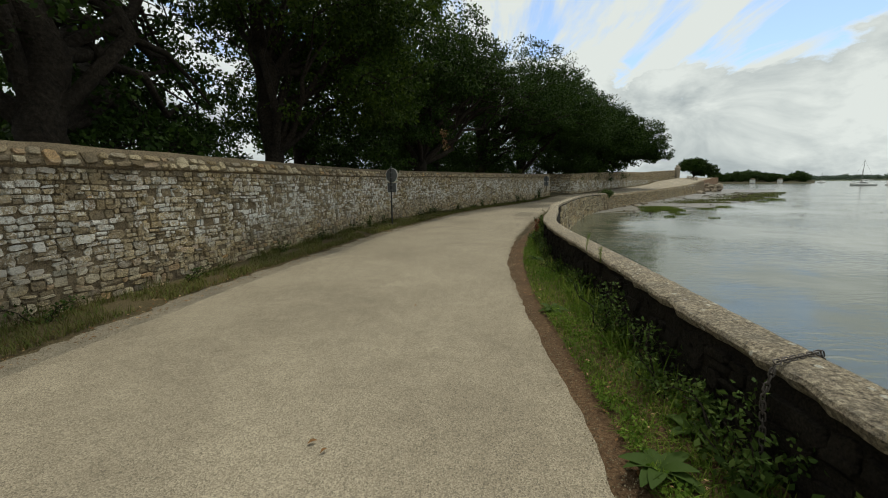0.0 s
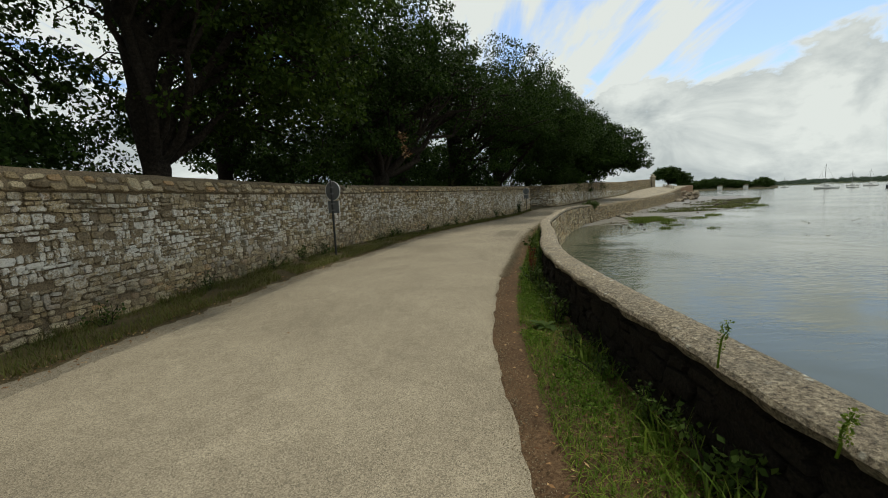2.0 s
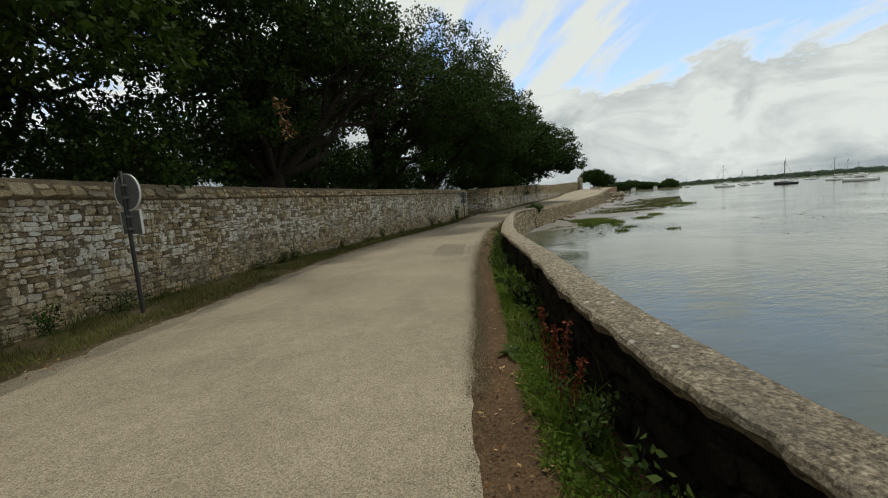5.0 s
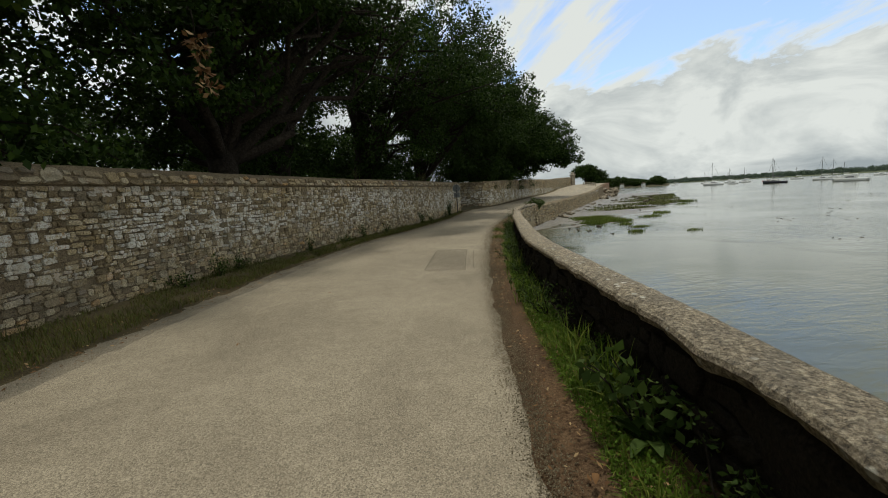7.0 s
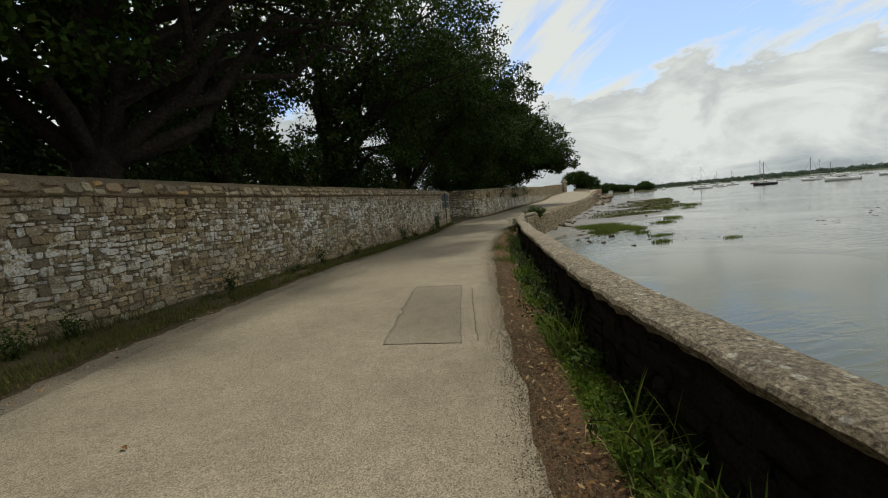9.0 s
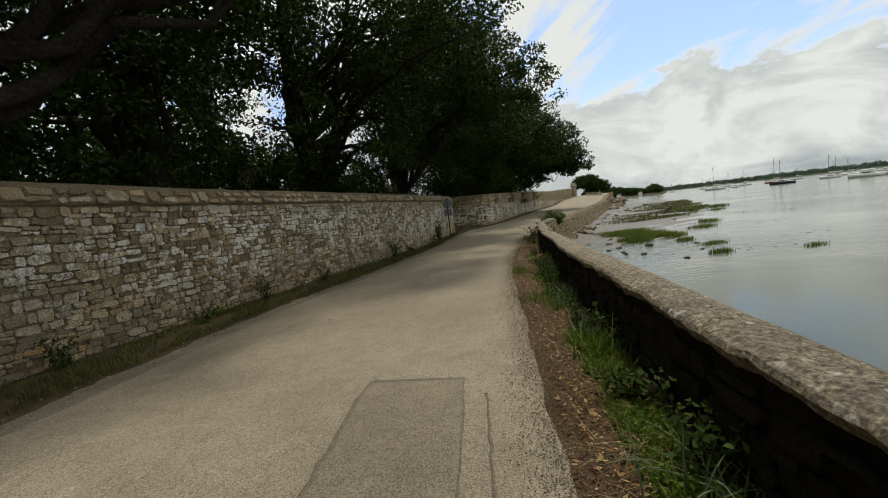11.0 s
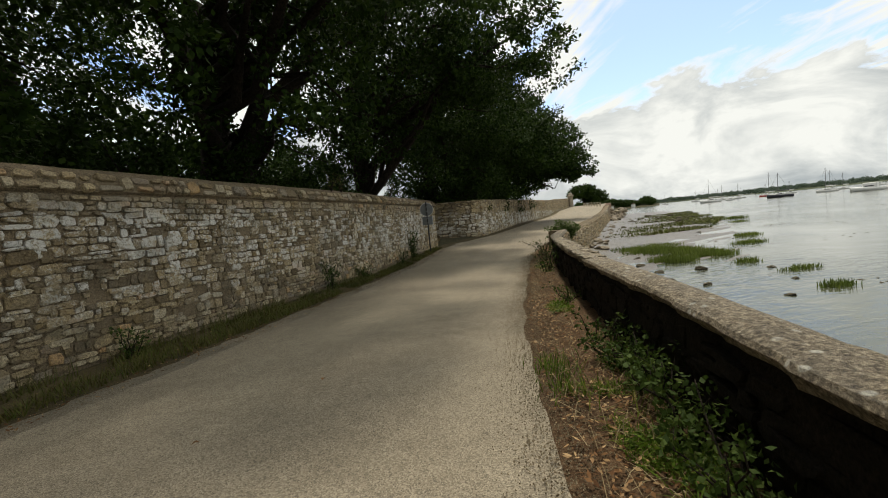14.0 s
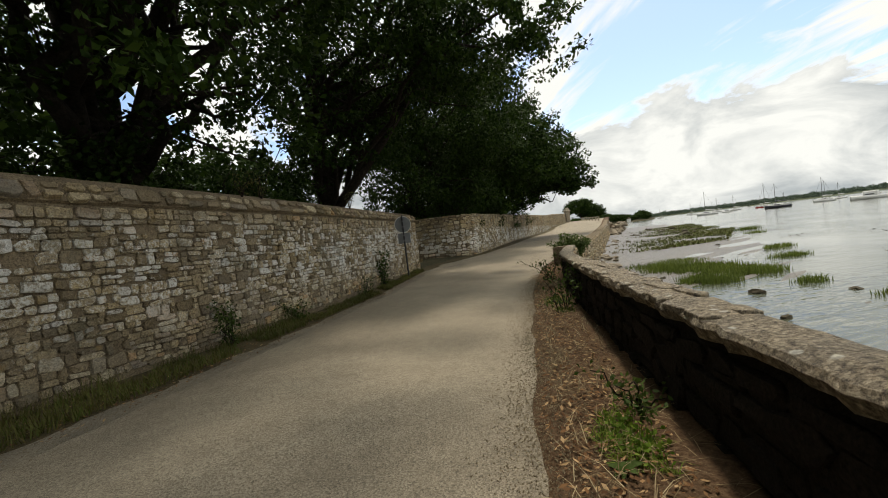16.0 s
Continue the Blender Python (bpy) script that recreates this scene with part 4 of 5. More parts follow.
def build_gravel():
    """Loose chips and crumbs of soil along both edges of the asphalt."""
    rng = np.random.default_rng(77)
    n = 52000
    y = np.concatenate([rng.uniform(-7, 30, 16000), rng.uniform(5, 29, n - 16000)])
    right = (rng.uniform(0, 1, n) < 0.6) | (np.arange(n) >= 16000)
    wide = np.interp(y, (-7, 6, 14, 20, 29), (0.05, 0.06, 0.13, 0.17, 0.15))
    x = np.where(right, np.array([road_r(v) for v in y]) + rng.normal(0.03, 1, n) * wide + 0.04, np.array([road_l(v) for v in y]) + rng.normal(0.02, 0.14, n))
    s = rng.uniform(0.0025, 0.0065, n)
    c = np.stack([x, y, 0.030 + s * 0.3], 1)
    ang = rng.uniform(0, math.tau, n)
    co = []
    for k in range(4):
        a = ang + k * math.pi / 2
        co.append(c + np.stack([np.cos(a) * s, np.sin(a) * s, -s * 0.6], 1))
    tip = c + np.stack([rng.normal(0, 0.3, n) * s, rng.normal(0, 0.3, n) * s, s * 0.7], 1)
    co = np.stack([co[0], co[1], tip, co[1], co[2], tip, co[2], co[3], tip, co[3], co[0], tip], 1).reshape(-1, 3)
    stuff("loose_grit", co, np.arange(len(co)).reshape(-1, 3), M_CRUMB, "loose grit and soil crumbs along the asphalt edges", "gravel")


M_CRUMB = mat_leaf("grit_crumb", (0.12, 0.092, 0.062), (0.20, 0.16, 0.112), (0.34, 0.29, 0.21), 0.02)
build_gravel()


def grass_tuft(loc, length, n, seed, mat, label, width=0.014, spread=0.75):
    rng = np.random.default_rng(seed)
    pts = rng.normal(0, 0.09, (n, 3)) * np.array([1, 1.3, 0])
    co, q = blades(rng, pts, length, width, spread, 0.75, 5)
    root = tagged(new("grass_tuft"), label, "grass tuft", "tufts along the parapet")
    root.location = loc
    ob = tagged(new("foliage", big_mesh("foliage", co, q, mat)), kind="stuff")
    ob.parent = root


def leaf_blade(ln, wd, cup=0.25, seg=5):
    """One broad leaf along +x, bending down at its tip: rows of three points."""
    rows = []
    for i in range(seg + 1):
        u = i / seg
        w = wd * (math.sin(math.pi * min(u * 0.93 + 0.05, 1)) ** 0.75) / 2
        z = ln * (0.42 * u - 0.55 * u * u)
        rows.append([(ln * u, -w, z + cup * w), (ln * u, 0, z), (ln * u, w, z + cup * w)])
    return strip(rows)


def dock_plant(loc, n, ln, seed, label, upright=15):
    rnd = random.Random(seed)
    root = tagged(new("dock_plant"), label, "plant", "broad-leaved weeds on the verge")
    root.location = loc
    for i in range(n):
        v, f = leaf_blade(ln * rnd.uniform(0.6, 1.1), ln * rnd.uniform(0.28, 0.42))
        m = pose(0, 0, 0.01, 0, 0, i * 137.5 + rnd.uniform(-20, 20)) @ pose(0, 0, 0, rnd.uniform(-15, 15), -rnd.uniform(0, upright * 2), 0)
        put("leaf", [m @ Vector(p) for p in v], f, M_WEED, root, True)


def weed_bush(loc, r, n, size, seed, label, mat=None, name="weed", stems=6):
    """Branching weed: thin stems with leaves all along."""
    rng = np.random.default_rng(seed)
    root = tagged(new(name), label, "weed", "weeds at the foot of the walls")
    root.location = loc
    cl = []
    for i in range(stems):
        e = Vector((rng.normal(0, r[0] * 0.5), rng.normal(0, r[1] * 0.5), r[2] * rng.uniform(0.6, 1.1)))
        pth, rr = limb((0, 0, -0.03), e, 0.008, 0.003, rng, 5, 0.2)
        put("stem", *tube(pth, rr, 4), M_BARK, root, True)
        for p in pth[1:]:
            cl.append((*p, r[0] * 0.28))
    co, q = leaf_cloud(rng, np.array(cl), max(n // len(cl), 3), size)
    ob = new("foliage", big_mesh("foliage", co, q, mat or M_WEED))
    ob.parent = root


def stalk(loc, h, seed, label, mat, head=0.5, size=0.024):
    rng = np.random.default_rng(seed)
    root = tagged(new("seed_stalk"), label, "plant", "seed stalks along the parapet")
    root.location = loc
    pth, rr = limb((0, 0, 0), (rng.normal(0, 0.05), rng.normal(0, 0.05), h), 0.006, 0.002, rng, 5, 0.1)
    v, f = tube(pth, rr, 5)
    put("stem", v, f, mat, root, True)
    cl = [(*pth[0].lerp(pth[-1], u), 0.022) for u in np.linspace(1 - head, 1, 9)]
    co, q = leaf_cloud(rng, np.array(cl), 16, size)
    ob = new("seed_head", big_mesh("seed_head", co, q, mat))
    ob.parent = root


def on_verge(x, y):
    return (min(x, sea_in(y) - 0.05), y, verge_height(y) - 0.005)


for i, (x, y, ln, n) in enumerate(((0.62, -1.15, 0.42, 60), (0.72, -1.6, 0.36, 45), (1.35, 4.4, 0.40, 60), (2.25, 7.5, 0.42, 95), (2.45, 8.1, 0.38, 70), (3.05, 10.3, 0.42, 55), (2.95, 9.7, 0.36, 50), (3.55, 11.8, 0.42, 60), (0.78, -0.5, 0.36, 50), (0.9, 0.9, 0.34, 46), (0.98, 2.4, 0.3, 40), (0.45, -3.3, 0.3, 40), (0.5, -2.6, 0.34, 40), (4.8, 15.0, 0.36, 40))):
    grass_tuft(on_verge(x, y), ln, n, 60 + i, M_GRASS, "tuft of long arching green grass by the parapet")
for i, (x, y) in enumerate(((5.45, 16.5), (5.7, 17.0), (5.05, 15.5), (4.2, 13.4))):
    grass_tuft(on_verge(x, y), 0.36, 44, 80 + i, M_BLUEGRASS, "stiff grey-green grass tuft by the parapet", 0.01, 0.9)
for i, (x, y) in enumerate(((9.2, 25.0), (6.3, 19.6), (6.2, 19.2), (5.3, 17.1))):
    grass_tuft((x, y, verge_height(y) - 0.005), 0.14, 130, 90 + i, M_GRASS, "low patch of bright grass in the leaf litter", 0.008, 0.7)
for i, (x, y, ln, n) in enumerate(((-0.02, -4.3, 0.22, 14), (0.15, -1.45, 0.2, 13), (0.73, 1.86, 0.2, 13), (0.35, -3.95, 0.24, 8), (0.3, -4.7, 0.24, 10), (2.15, 6.95, 0.22, 9), (7.2, 21.15, 0.1, 8), (1.4, 5.6, 0.16, 9), (6.35, 18.3, 0.16, 10))):
    dock_plant(on_verge(x, y), n, ln, 100 + i, "low rosette of broad green dock leaves")
for i, (x, y, rx, h, n, sz) in enumerate(((0.35, -4.3, 0.35, 0.45, 420, 0.034), (0.5, -2.2, 0.4, 0.5, 520, 0.034), (0.42, -3.5, 0.35, 0.4, 420, 0.034), (6.55, 18.4, 0.4, 0.26, 600, 0.035), (6.8, 19.0, 0.3, 0.28, 500, 0.035), (7.0, 19.6, 0.3, 0.28, 460, 0.03), (6.3, 17.9, 0.3, 0.2, 400, 0.03), (7.8, 21.6, 0.25, 0.2, 260, 0.035), (9.0, 24.4, 0.35, 0.5, 260, 0.05), (10.6, 27.4, 0.4, 0.5, 300, 0.05), (2.3, 7.0, 0.25, 0.4, 120, 0.08), (0.2, -5.4, 0.4, 0.5, 300, 0.045))):
    weed_bush(on_verge(x, y), (rx, rx * 1.4, h), n, sz, 120 + i, "leafy green weeds sprawling against the dark parapet")
for i, (y, d, rx, h, n) in enumerate(((26.0, 0.2, 0.35, 0.62, 420), (27.4, 0.22, 0.4, 0.42, 380), (20.6, 0.25, 0.32, 0.5, 300), (22.3, 0.22, 0.2, 0.42, 160), (14.4, 0.25, 0.32, 0.42, 260), (15.1, 0.2, 0.3, 0.38, 220), (13.4, 0.3, 0.3, 0.3, 200), (8.6, 0.2, 0.3, 0.42, 240), (7.2, 0.25, 0.25, 0.3, 160), (9.6, 0.2, 0.4, 0.42, 260), (3.0, 0.25, 0.22, 0.3, 140), (0.2, 0.25, 0.3, 0.24, 160), (17.6, 0.2, 0.3, 0.4, 220), (30.0, 0.2, 0.4, 0.4, 260), (19.2, 0.3, 0.3, 0.26, 200), (-1.8, 0.25, 0.3, 0.3, 200), (5.0, 0.2, 0.22, 0.32, 140))):
    weed_bush((wall_x(y) + d, y, verge_height(y) - 0.01), (rx, rx * 1.3, h), n, 0.045, 150 + i, "dull green weeds at the foot of the stone wall")
weed_bush((wall_x(31.5) + 0.14, 31.5, verge_height(31.5)), (0.32, 0.4, 1.0), 520, 0.07, 170, "dark green ivy climbing the wall beside the sign", name="ivy", stems=9)
for i, y in enumerate((26.9, 27.3, 30.5, 21.0)):
    weed_bush((wall_x(y) - 0.12, y, wall_top(y) - 0.02), (0.25, 0.3, 0.42), 40, 0.035, 175 + i, "thin bare twigs growing from the top of the wall", M_DRYGRASS, "twigs", 8)
stalk((0.80, -0.72, sea_top(0) - 0.01), 0.24, 180, "green seed stalk rooted in the coping", M_GRASS, 0.6, 0.013)
stalk((0.75, -1.35, sea_top(0) - 0.06), 0.2, 181, "green seed stalk rooted in the coping", M_GRASS, 0.6, 0.013)
for i, (x, y, h) in enumerate(((1.30, 4.55, 0.55), (1.36, 4.7, 0.5), (1.40, 4.85, 0.55), (1.27, 4.4, 0.4))):
    stalk(on_verge(x, y), h, 185 + i, "rust-red dock seed stalk by the parapet", M_RED, 0.7)
rnd_weed = random.Random(5)
for i in range(36):
    y = -5.2 + 0.72 * i
    weed_bush((sea_in(y) - rnd_weed.uniform(0.0, 0.1), y, verge_height(y) - 0.005), (0.24, 0.4, rnd_weed.uniform(0.18, 0.36)), 260, rnd_weed.uniform(0.03, 0.05), 210 + i, "dark leafy weeds creeping up the parapet's foot", stems=5)
weed_bush((13.75, 31.3, 0.0), (0.5, 0.5, 0.72), 8000, 0.06, 190, "rounded feathery green bush at the end of the parapet", M_MARSHBUSH, "bush", 30)
# withered twig hanging from the chestnut
rng_twig = np.random.default_rng(4)
hang = tagged(new("withered_branch"), "withered branch with brown leaves hanging from the crown", "branch")
hang.location = (-1.05, 11.9, 3.2)
pth, rr = limb((0, 0, 0.9), (0.05, 0.02, -0.15), 0.012, 0.004, rng_twig, 5, 0.1)
put("twig", *tube(pth, rr, 5), M_BARK, hang, True)
co, q = leaf_cloud(rng_twig, np.array([(*p, 0.13) for p in pth[2:]]), 26, 0.11)
dead = new("leaves", big_mesh("leaves", co, q, M_LITTER))
dead.parent = hang


# ---- signs, chain, rail ----
M_STEEL = mat_plain("galvanised_steel", (0.20, 0.205, 0.21), 0.55, 0.6, 0.4)
M_SIGNBACK = mat_plain("grey_sign_back", (0.17, 0.18, 0.18), 0.6, 0.2, 0.35, 6)
M_POST = mat_plain("dark_painted_post", (0.035, 0.036, 0.036), 0.6, 0.2, 0.3)
M_RIM = mat_plain("white_sign_rim", (0.62, 0.62, 0.6), 0.5, 0.0, 0.2)
M_CHAIN = mat_plain("rusty_chain", (0.10, 0.085, 0.075), 0.6, 0.5, 0.5, 60)


def disc(r, y0, y1, bevel=0.006, n=40):
    rows = [[(rr * math.cos(math.tau * k / n), yy, rr * math.sin(math.tau * k / n)) for k in range(n)] for rr, yy in ((r - bevel, y0), (r, y0 + bevel), (r, y1 - bevel), (r - bevel, y1))]
    v, f = strip(rows, True)
    return v, f + [tuple(range(n)), tuple(reversed(range(len(v) - n, len(v))))]


def box(x0, x1, y0, y1, z0, z1, b=0.004):
    bm = bmesh.new()
    bmesh.ops.create_cube(bm, size=1, matrix=Matrix.Translation(((x0 + x1) / 2, (y0 + y1) / 2, (z0 + z1) / 2)) @ Matrix.Diagonal((x1 - x0, y1 - y0, z1 - z0, 1)))
    bmesh.ops.bevel(bm, geom=bm.edges[:], offset=b, segments=1, affect="EDGES")
    v, f = [tuple(p.co) for p in bm.verts], [tuple(w.index for w in q.verts) for q in bm.faces]
    bm.free()
    return v, f


def ring(r0, r1, y0, y1, n=40):
    rows = [[(r * math.cos(math.tau * k / n), y, r * math.sin(math.tau * k / n)) for r, y in ((r0, y0), (r1, y0), (r1, y1), (r0, y1))] for k in range(n)]
    rows.append(rows[0])
    return strip(rows, True)


def road_sign(loc, bearing, label, lean=0.0):
    """A round sign and a plate on a post, turned so that its face looks along the bearing."""
    root = tagged(new("road_sign"), label, "road sign", "road signs by the garden wall")
    root.matrix_world = pose(*loc, lean, 0, -bearing)
    post, rr = [Vector((0, 0, z)) for z in (-0.3, 0.0, 1.0, 2.12)], [0.028] * 4
    put("post", *tube(post, rr, 12), M_POST, root, True)
    up = Matrix.Translation((0, 0.055, 1.82))
    v, f = disc(0.258, -0.006, 0.008)
    put("disc", [up @ Vector(p) for p in v], f, M_SIGNBACK, root)
    v, f = ring(0.256, 0.271, -0.012, 0.014)
    put("rim", [up @ Vector(p) for p in v], f, M_RIM, root, False, "pale folded rim")
    v, f = box(-0.21, 0.21, 0.045, 0.062, 1.20, 1.54)
    plate = put("plate", v, f, M_SIGNBACK, root)
    for x in (-0.215, 0.20):
        put("edge", *box(x, x + 0.015, 0.036, 0.07, 1.195, 1.545, 0.003), M_RIM, plate)
    for z in (1.74, 1.92, 1.28, 1.46):
        put("clamp", *box(-0.05, 0.05, -0.034, 0.05, z - 0.018, z + 0.018), M_STEEL, root)


road_sign((-3.01, 9.38, 0.05), 32, "round road sign on a dark post, seen from its grey back", 0.5)
road_sign((8.72, 33.1, 0.05), 14, "round grey road sign with a square plate by the wall's end", -1.5)


def build_chain():
    root = tagged(new("chain"), "weathered iron chain lying across the coping", "chain")
    y, H = -4.42, sea_top(-4.4)
    path = []
    for i in range(90):
        u = i / 89
        x = sea_in(y) - 0.03 + u * 0.62 - 0.12
        xx = x - sea_in(y)
        z = H + 0.022 if xx > 0.03 else H + 0.022 - (0.03 - xx) * 2.6
        if xx > 0.36:
            z = H + 0.022 - (xx - 0.36) * 2.2
        path.append(Vector((max(x, sea_in(y) - 0.035), y + 0.22 * u, z)))
    acc = [0.0]
    for a, b in zip(path, path[1:]):
        acc.append(acc[-1] + (b - a).length)
    n = int(acc[-1] / 0.032)
    ringpts = []
    for k in range(14):
        a = math.tau * k / 14
        ringpts.append(Vector((math.cos(a) * 0.012 + 0.012 * (1 if math.cos(a) > 0 else -1), math.sin(a) * 0.012, 0)))
    rows = []
    for k in range(14):
        t = (ringpts[(k + 1) % 14] - ringpts[k - 1]).normalized()
        s = t.cross(Vector((0, 0, 1)))
        rows.append([ringpts[k] + (s * math.cos(math.tau * j / 6) + Vector((0, 0, 1)) * math.sin(math.tau * j / 6)) * 0.0038 for j in range(6)])
    rows.append(rows[0])
    me = mesh_of("link", *strip(rows, True), M_CHAIN, True)
    for i in range(n):
        d = (i + 0.5) * 0.032
        j = max(k for k in range(len(acc)) if acc[k] <= d)
        p, t = path[j], (path[min(j + 1, 89)] - path[max(j - 1, 0)]).normalized()
        m = t.to_track_quat("X", "Z").to_matrix().to_4x4() @ pose(0, 0, 0, 45 if i % 2 else -45, 0, 0)
        m.translation = p
        ob = new("link", me)
        ob.parent = root
        ob.matrix_local = m


build_chain()


def build_rail():
    root = tagged(new("guard_rail"), "low weathered rail along the crest of the lane", "rail")
    a, b = Vector((51.5, 80, land_z(80))), Vector((56.5, 92, land_z(92)))
    for i in range(7):
        p = a.lerp(b, i / 6)
        put("post", *box(p.x - 0.08, p.x + 0.08, p.y - 0.08, p.y + 0.08, p.z - 0.4, p.z + 0.75, 0.02), M_COPE, root)
    for h in (0.35, 0.68):
        v, f = tube([a + Vector((0, 0, h)), b + Vector((0, 0, h))], [0.05, 0.05], 6)
        put("bar", v, f, M_COPE, root)


build_rail()


# ---- shore: rocks, marsh, weed ----
def rock_mesh(seed, mat):
    bm = bmesh.new()
    bmesh.ops.create_icosphere(bm, subdivisions=2, radius=0.5)
    rnd = random.Random(seed)
    o = Vector((rnd.uniform(0, 50), rnd.uniform(0, 50), 0))
    for v in bm.verts:
        v.co *= 1 + 0.55 * noise.fractal(v.co * 2.2 + o, 1, 2, 3)
        v.co.z *= 0.6
    me = bpy.data.meshes.new("rock")
    bm.to_mesh(me)
    bm.free()
    me.materials.append(mat)
    return me


M_ROCK = mat_ground("weed_covered_rock", (0.03, 0.026, 0.018), (0.075, 0.065, 0.045), (0.15, 0.13, 0.09), 22, 0.04)
M_PALEROCK = mat_ground("pale_rock", (0.16, 0.13, 0.10), (0.27, 0.23, 0.175), (0.38, 0.34, 0.27), 12, 0.05)
M_MARSH = mat_leaf("marsh_grass", (0.07, 0.10, 0.02), (0.11, 0.15, 0.03), (0.16, 0.20, 0.045), 0.3)
M_ALGAE = mat_leaf("brown_green_weed", (0.06, 0.06, 0.02), (0.085, 0.095, 0.028), (0.11, 0.14, 0.035), 0.2)


def build_shore():
    rnd = random.Random(21)
    dark, pale = [rock_mesh(i, M_ROCK) for i in range(5)], [rock_mesh(10 + i, M_PALEROCK) for i in range(4)]

    def rock(x, y, z, s, ms, label):
        ob = tagged(new("rock", rnd.choice(ms)), label, "rock", "rocks of the shore")
        ob.matrix_world = pose(x, y, z, rnd.uniform(-15, 15), rnd.uniform(-15, 15), rnd.uniform(0, 360)) @ Matrix.Diagonal((s, s * rnd.uniform(0.6, 1), s * rnd.uniform(0.5, 0.9), 1))
    for x, y in ((13.7, 26.1), (13.8, 27.1), (13.4, 25.6), (13.7, 25.0), (13.7, 23.1), (14.5, 27.4), (15.2, 29.0), (15.6, 26.9), (16.4, 30.6), (14.9, 30.2), (16.8, 25.7), (15.5, 24.2), (25.4, 36.2), (27.5, 38.0)):
        rock(x, y, WATER_Z + 0.0, rnd.uniform(0.16, 0.36), dark, "dark weed-covered stone on the mud")
    for i in range(46):
        u = rnd.random()
        y = 50 + 26 * u
        x = sea_in(y) + rnd.uniform(1.0, 13)
        rock(x, y, WATER_Z + rnd.uniform(0.0, 0.22), rnd.uniform(0.25, 0.7), dark, "dark weed-covered rock of the spit")
    for i in range(26):
        y = 77.5 + rnd.uniform(0.0, 9)
        rock(sea_in(y) + rnd.uniform(-0.5, 3.5), y, rnd.uniform(-0.7, 0.9), rnd.uniform(0.7, 1.8), pale, "pale boulder under the end of the retaining wall")
    for x, y, s in ((45.5, 68.8, 1.6), (44.6, 67.8, 1.1)):
        rock(x, y, -0.5, s, pale, "rusty brown boulder on the sand")
    for i in range(60):
        y = rnd.uniform(33, 75)
        rock(sea_in(y) + rnd.uniform(0.7, 1.8), y, -0.78, rnd.uniform(0.25, 0.6), pale, "pale footing stone under the retaining wall")
    rng = np.random.default_rng(9)
    # marsh islets
    for i, (x, y, rx, ry, n, h) in enumerate(((18.7, 31.8, 1.6, 2.8, 5600, 0.24), (16.7, 29.1, 0.9, 0.9, 1500, 0.23), (18.7, 29.2, 1.0, 0.8, 1200, 0.23), (20.6, 34.0, 1.3, 1.2, 900, 0.16), (22.6, 30.9, 1.0, 0.6, 500, 0.18), (17.5, 27.0, 0.55, 0.4, 260, 0.18), (16.9, 25.0, 0.8, 0.3, 260, 0.15), (15.1, 23.1, 0.55, 0.3, 240, 0.17), (26.0, 33.6, 0.9, 0.6, 400, 0.2), (41.5, 46.9, 1.3, 1.0, 600, 0.3), (36.5, 42.5, 1.0, 0.6, 300, 0.22), (17.4, 21.8, 0.6, 0.25, 120, 0.14))):
        a, r = rng.uniform(0, math.tau, n), np.sqrt(rng.uniform(0, 1, n)) * (0.75 + 0.25 * np.sin(rng.uniform(0, math.tau, n)))
        pts = np.stack([x + np.cos(a) * r * rx, y + np.sin(a) * r * ry, np.full(n, WATER_Z - 0.02)], 1)
        co, q = blades(rng, pts, h, 0.022, 0.5, 0.4)
        root = new("marsh_islet")
        root.location = (0, 0, 0)
        ob = tagged(new("foliage", big_mesh("foliage", co, q, M_MARSH)), kind="stuff")
        ob.parent = root
        tagged(root, "islet of bright green marsh grass in the shallows", "marsh grass", "marsh islets")
    # weed over the spit
    n = 15000
    y = rng.uniform(40, 78, n)
    x = np.array([sea_in(v) for v in y]) + rng.uniform(0, 1, n) ** 0.8 * np.interp(y, (40, 50, 78), (9, 14, 16)) + 1.2
    keep = np.array([noise.noise(Vector((a * 0.22, b * 0.22, 1))) > -0.12 for a, b in zip(x, y)])
    pts = np.stack([x, y, np.full(n, WATER_Z + 0.04)], 1)[keep]
    co, q = blades(rng, pts, 0.22, 0.10, 1.1, 0.6, 2)
    stuff("shore_weed", co, q, M_ALGAE, "brown-green seaweed and grass over the spit", "seaweed")
    # drifting wrack in the shallows
    n = 5000
    a = rng.uniform(0, 1, n)
    base = np.stack([rng.uniform(15, 62, n), rng.uniform(15, 52, n)], 1)
    keep = np.array([noise.noise(Vector((p[0] * 0.35 - p[1] * 0.12, p[1] * 0.5, 8))) > 0.34 and p[0] > sea_in(p[1]) + 3 for p in base])
    p = np.concatenate([base, np.full((n, 1), WATER_Z + 0.004)], 1)[keep]
    m = len(p)
    ang = rng.uniform(0, math.tau, m)
    s = rng.uniform(0.04, 0.16, m)[:, None]
    f = np.stack([np.cos(ang), np.sin(ang), np.full(m, 0.1)], 1)
    w = np.stack([-np.sin(ang), np.cos(ang), np.full(m, 0.12)], 1) * 0.4
    co = np.stack([p - f * s, p + w * s, p + f * s, p - w * s], 1).reshape(-1, 3)
    stuff("floating_wrack", co, np.arange(len(co)).reshape(-1, 4), M_ROCK, "dark wrack drifting in the shallows", "seaweed")


build_shore()


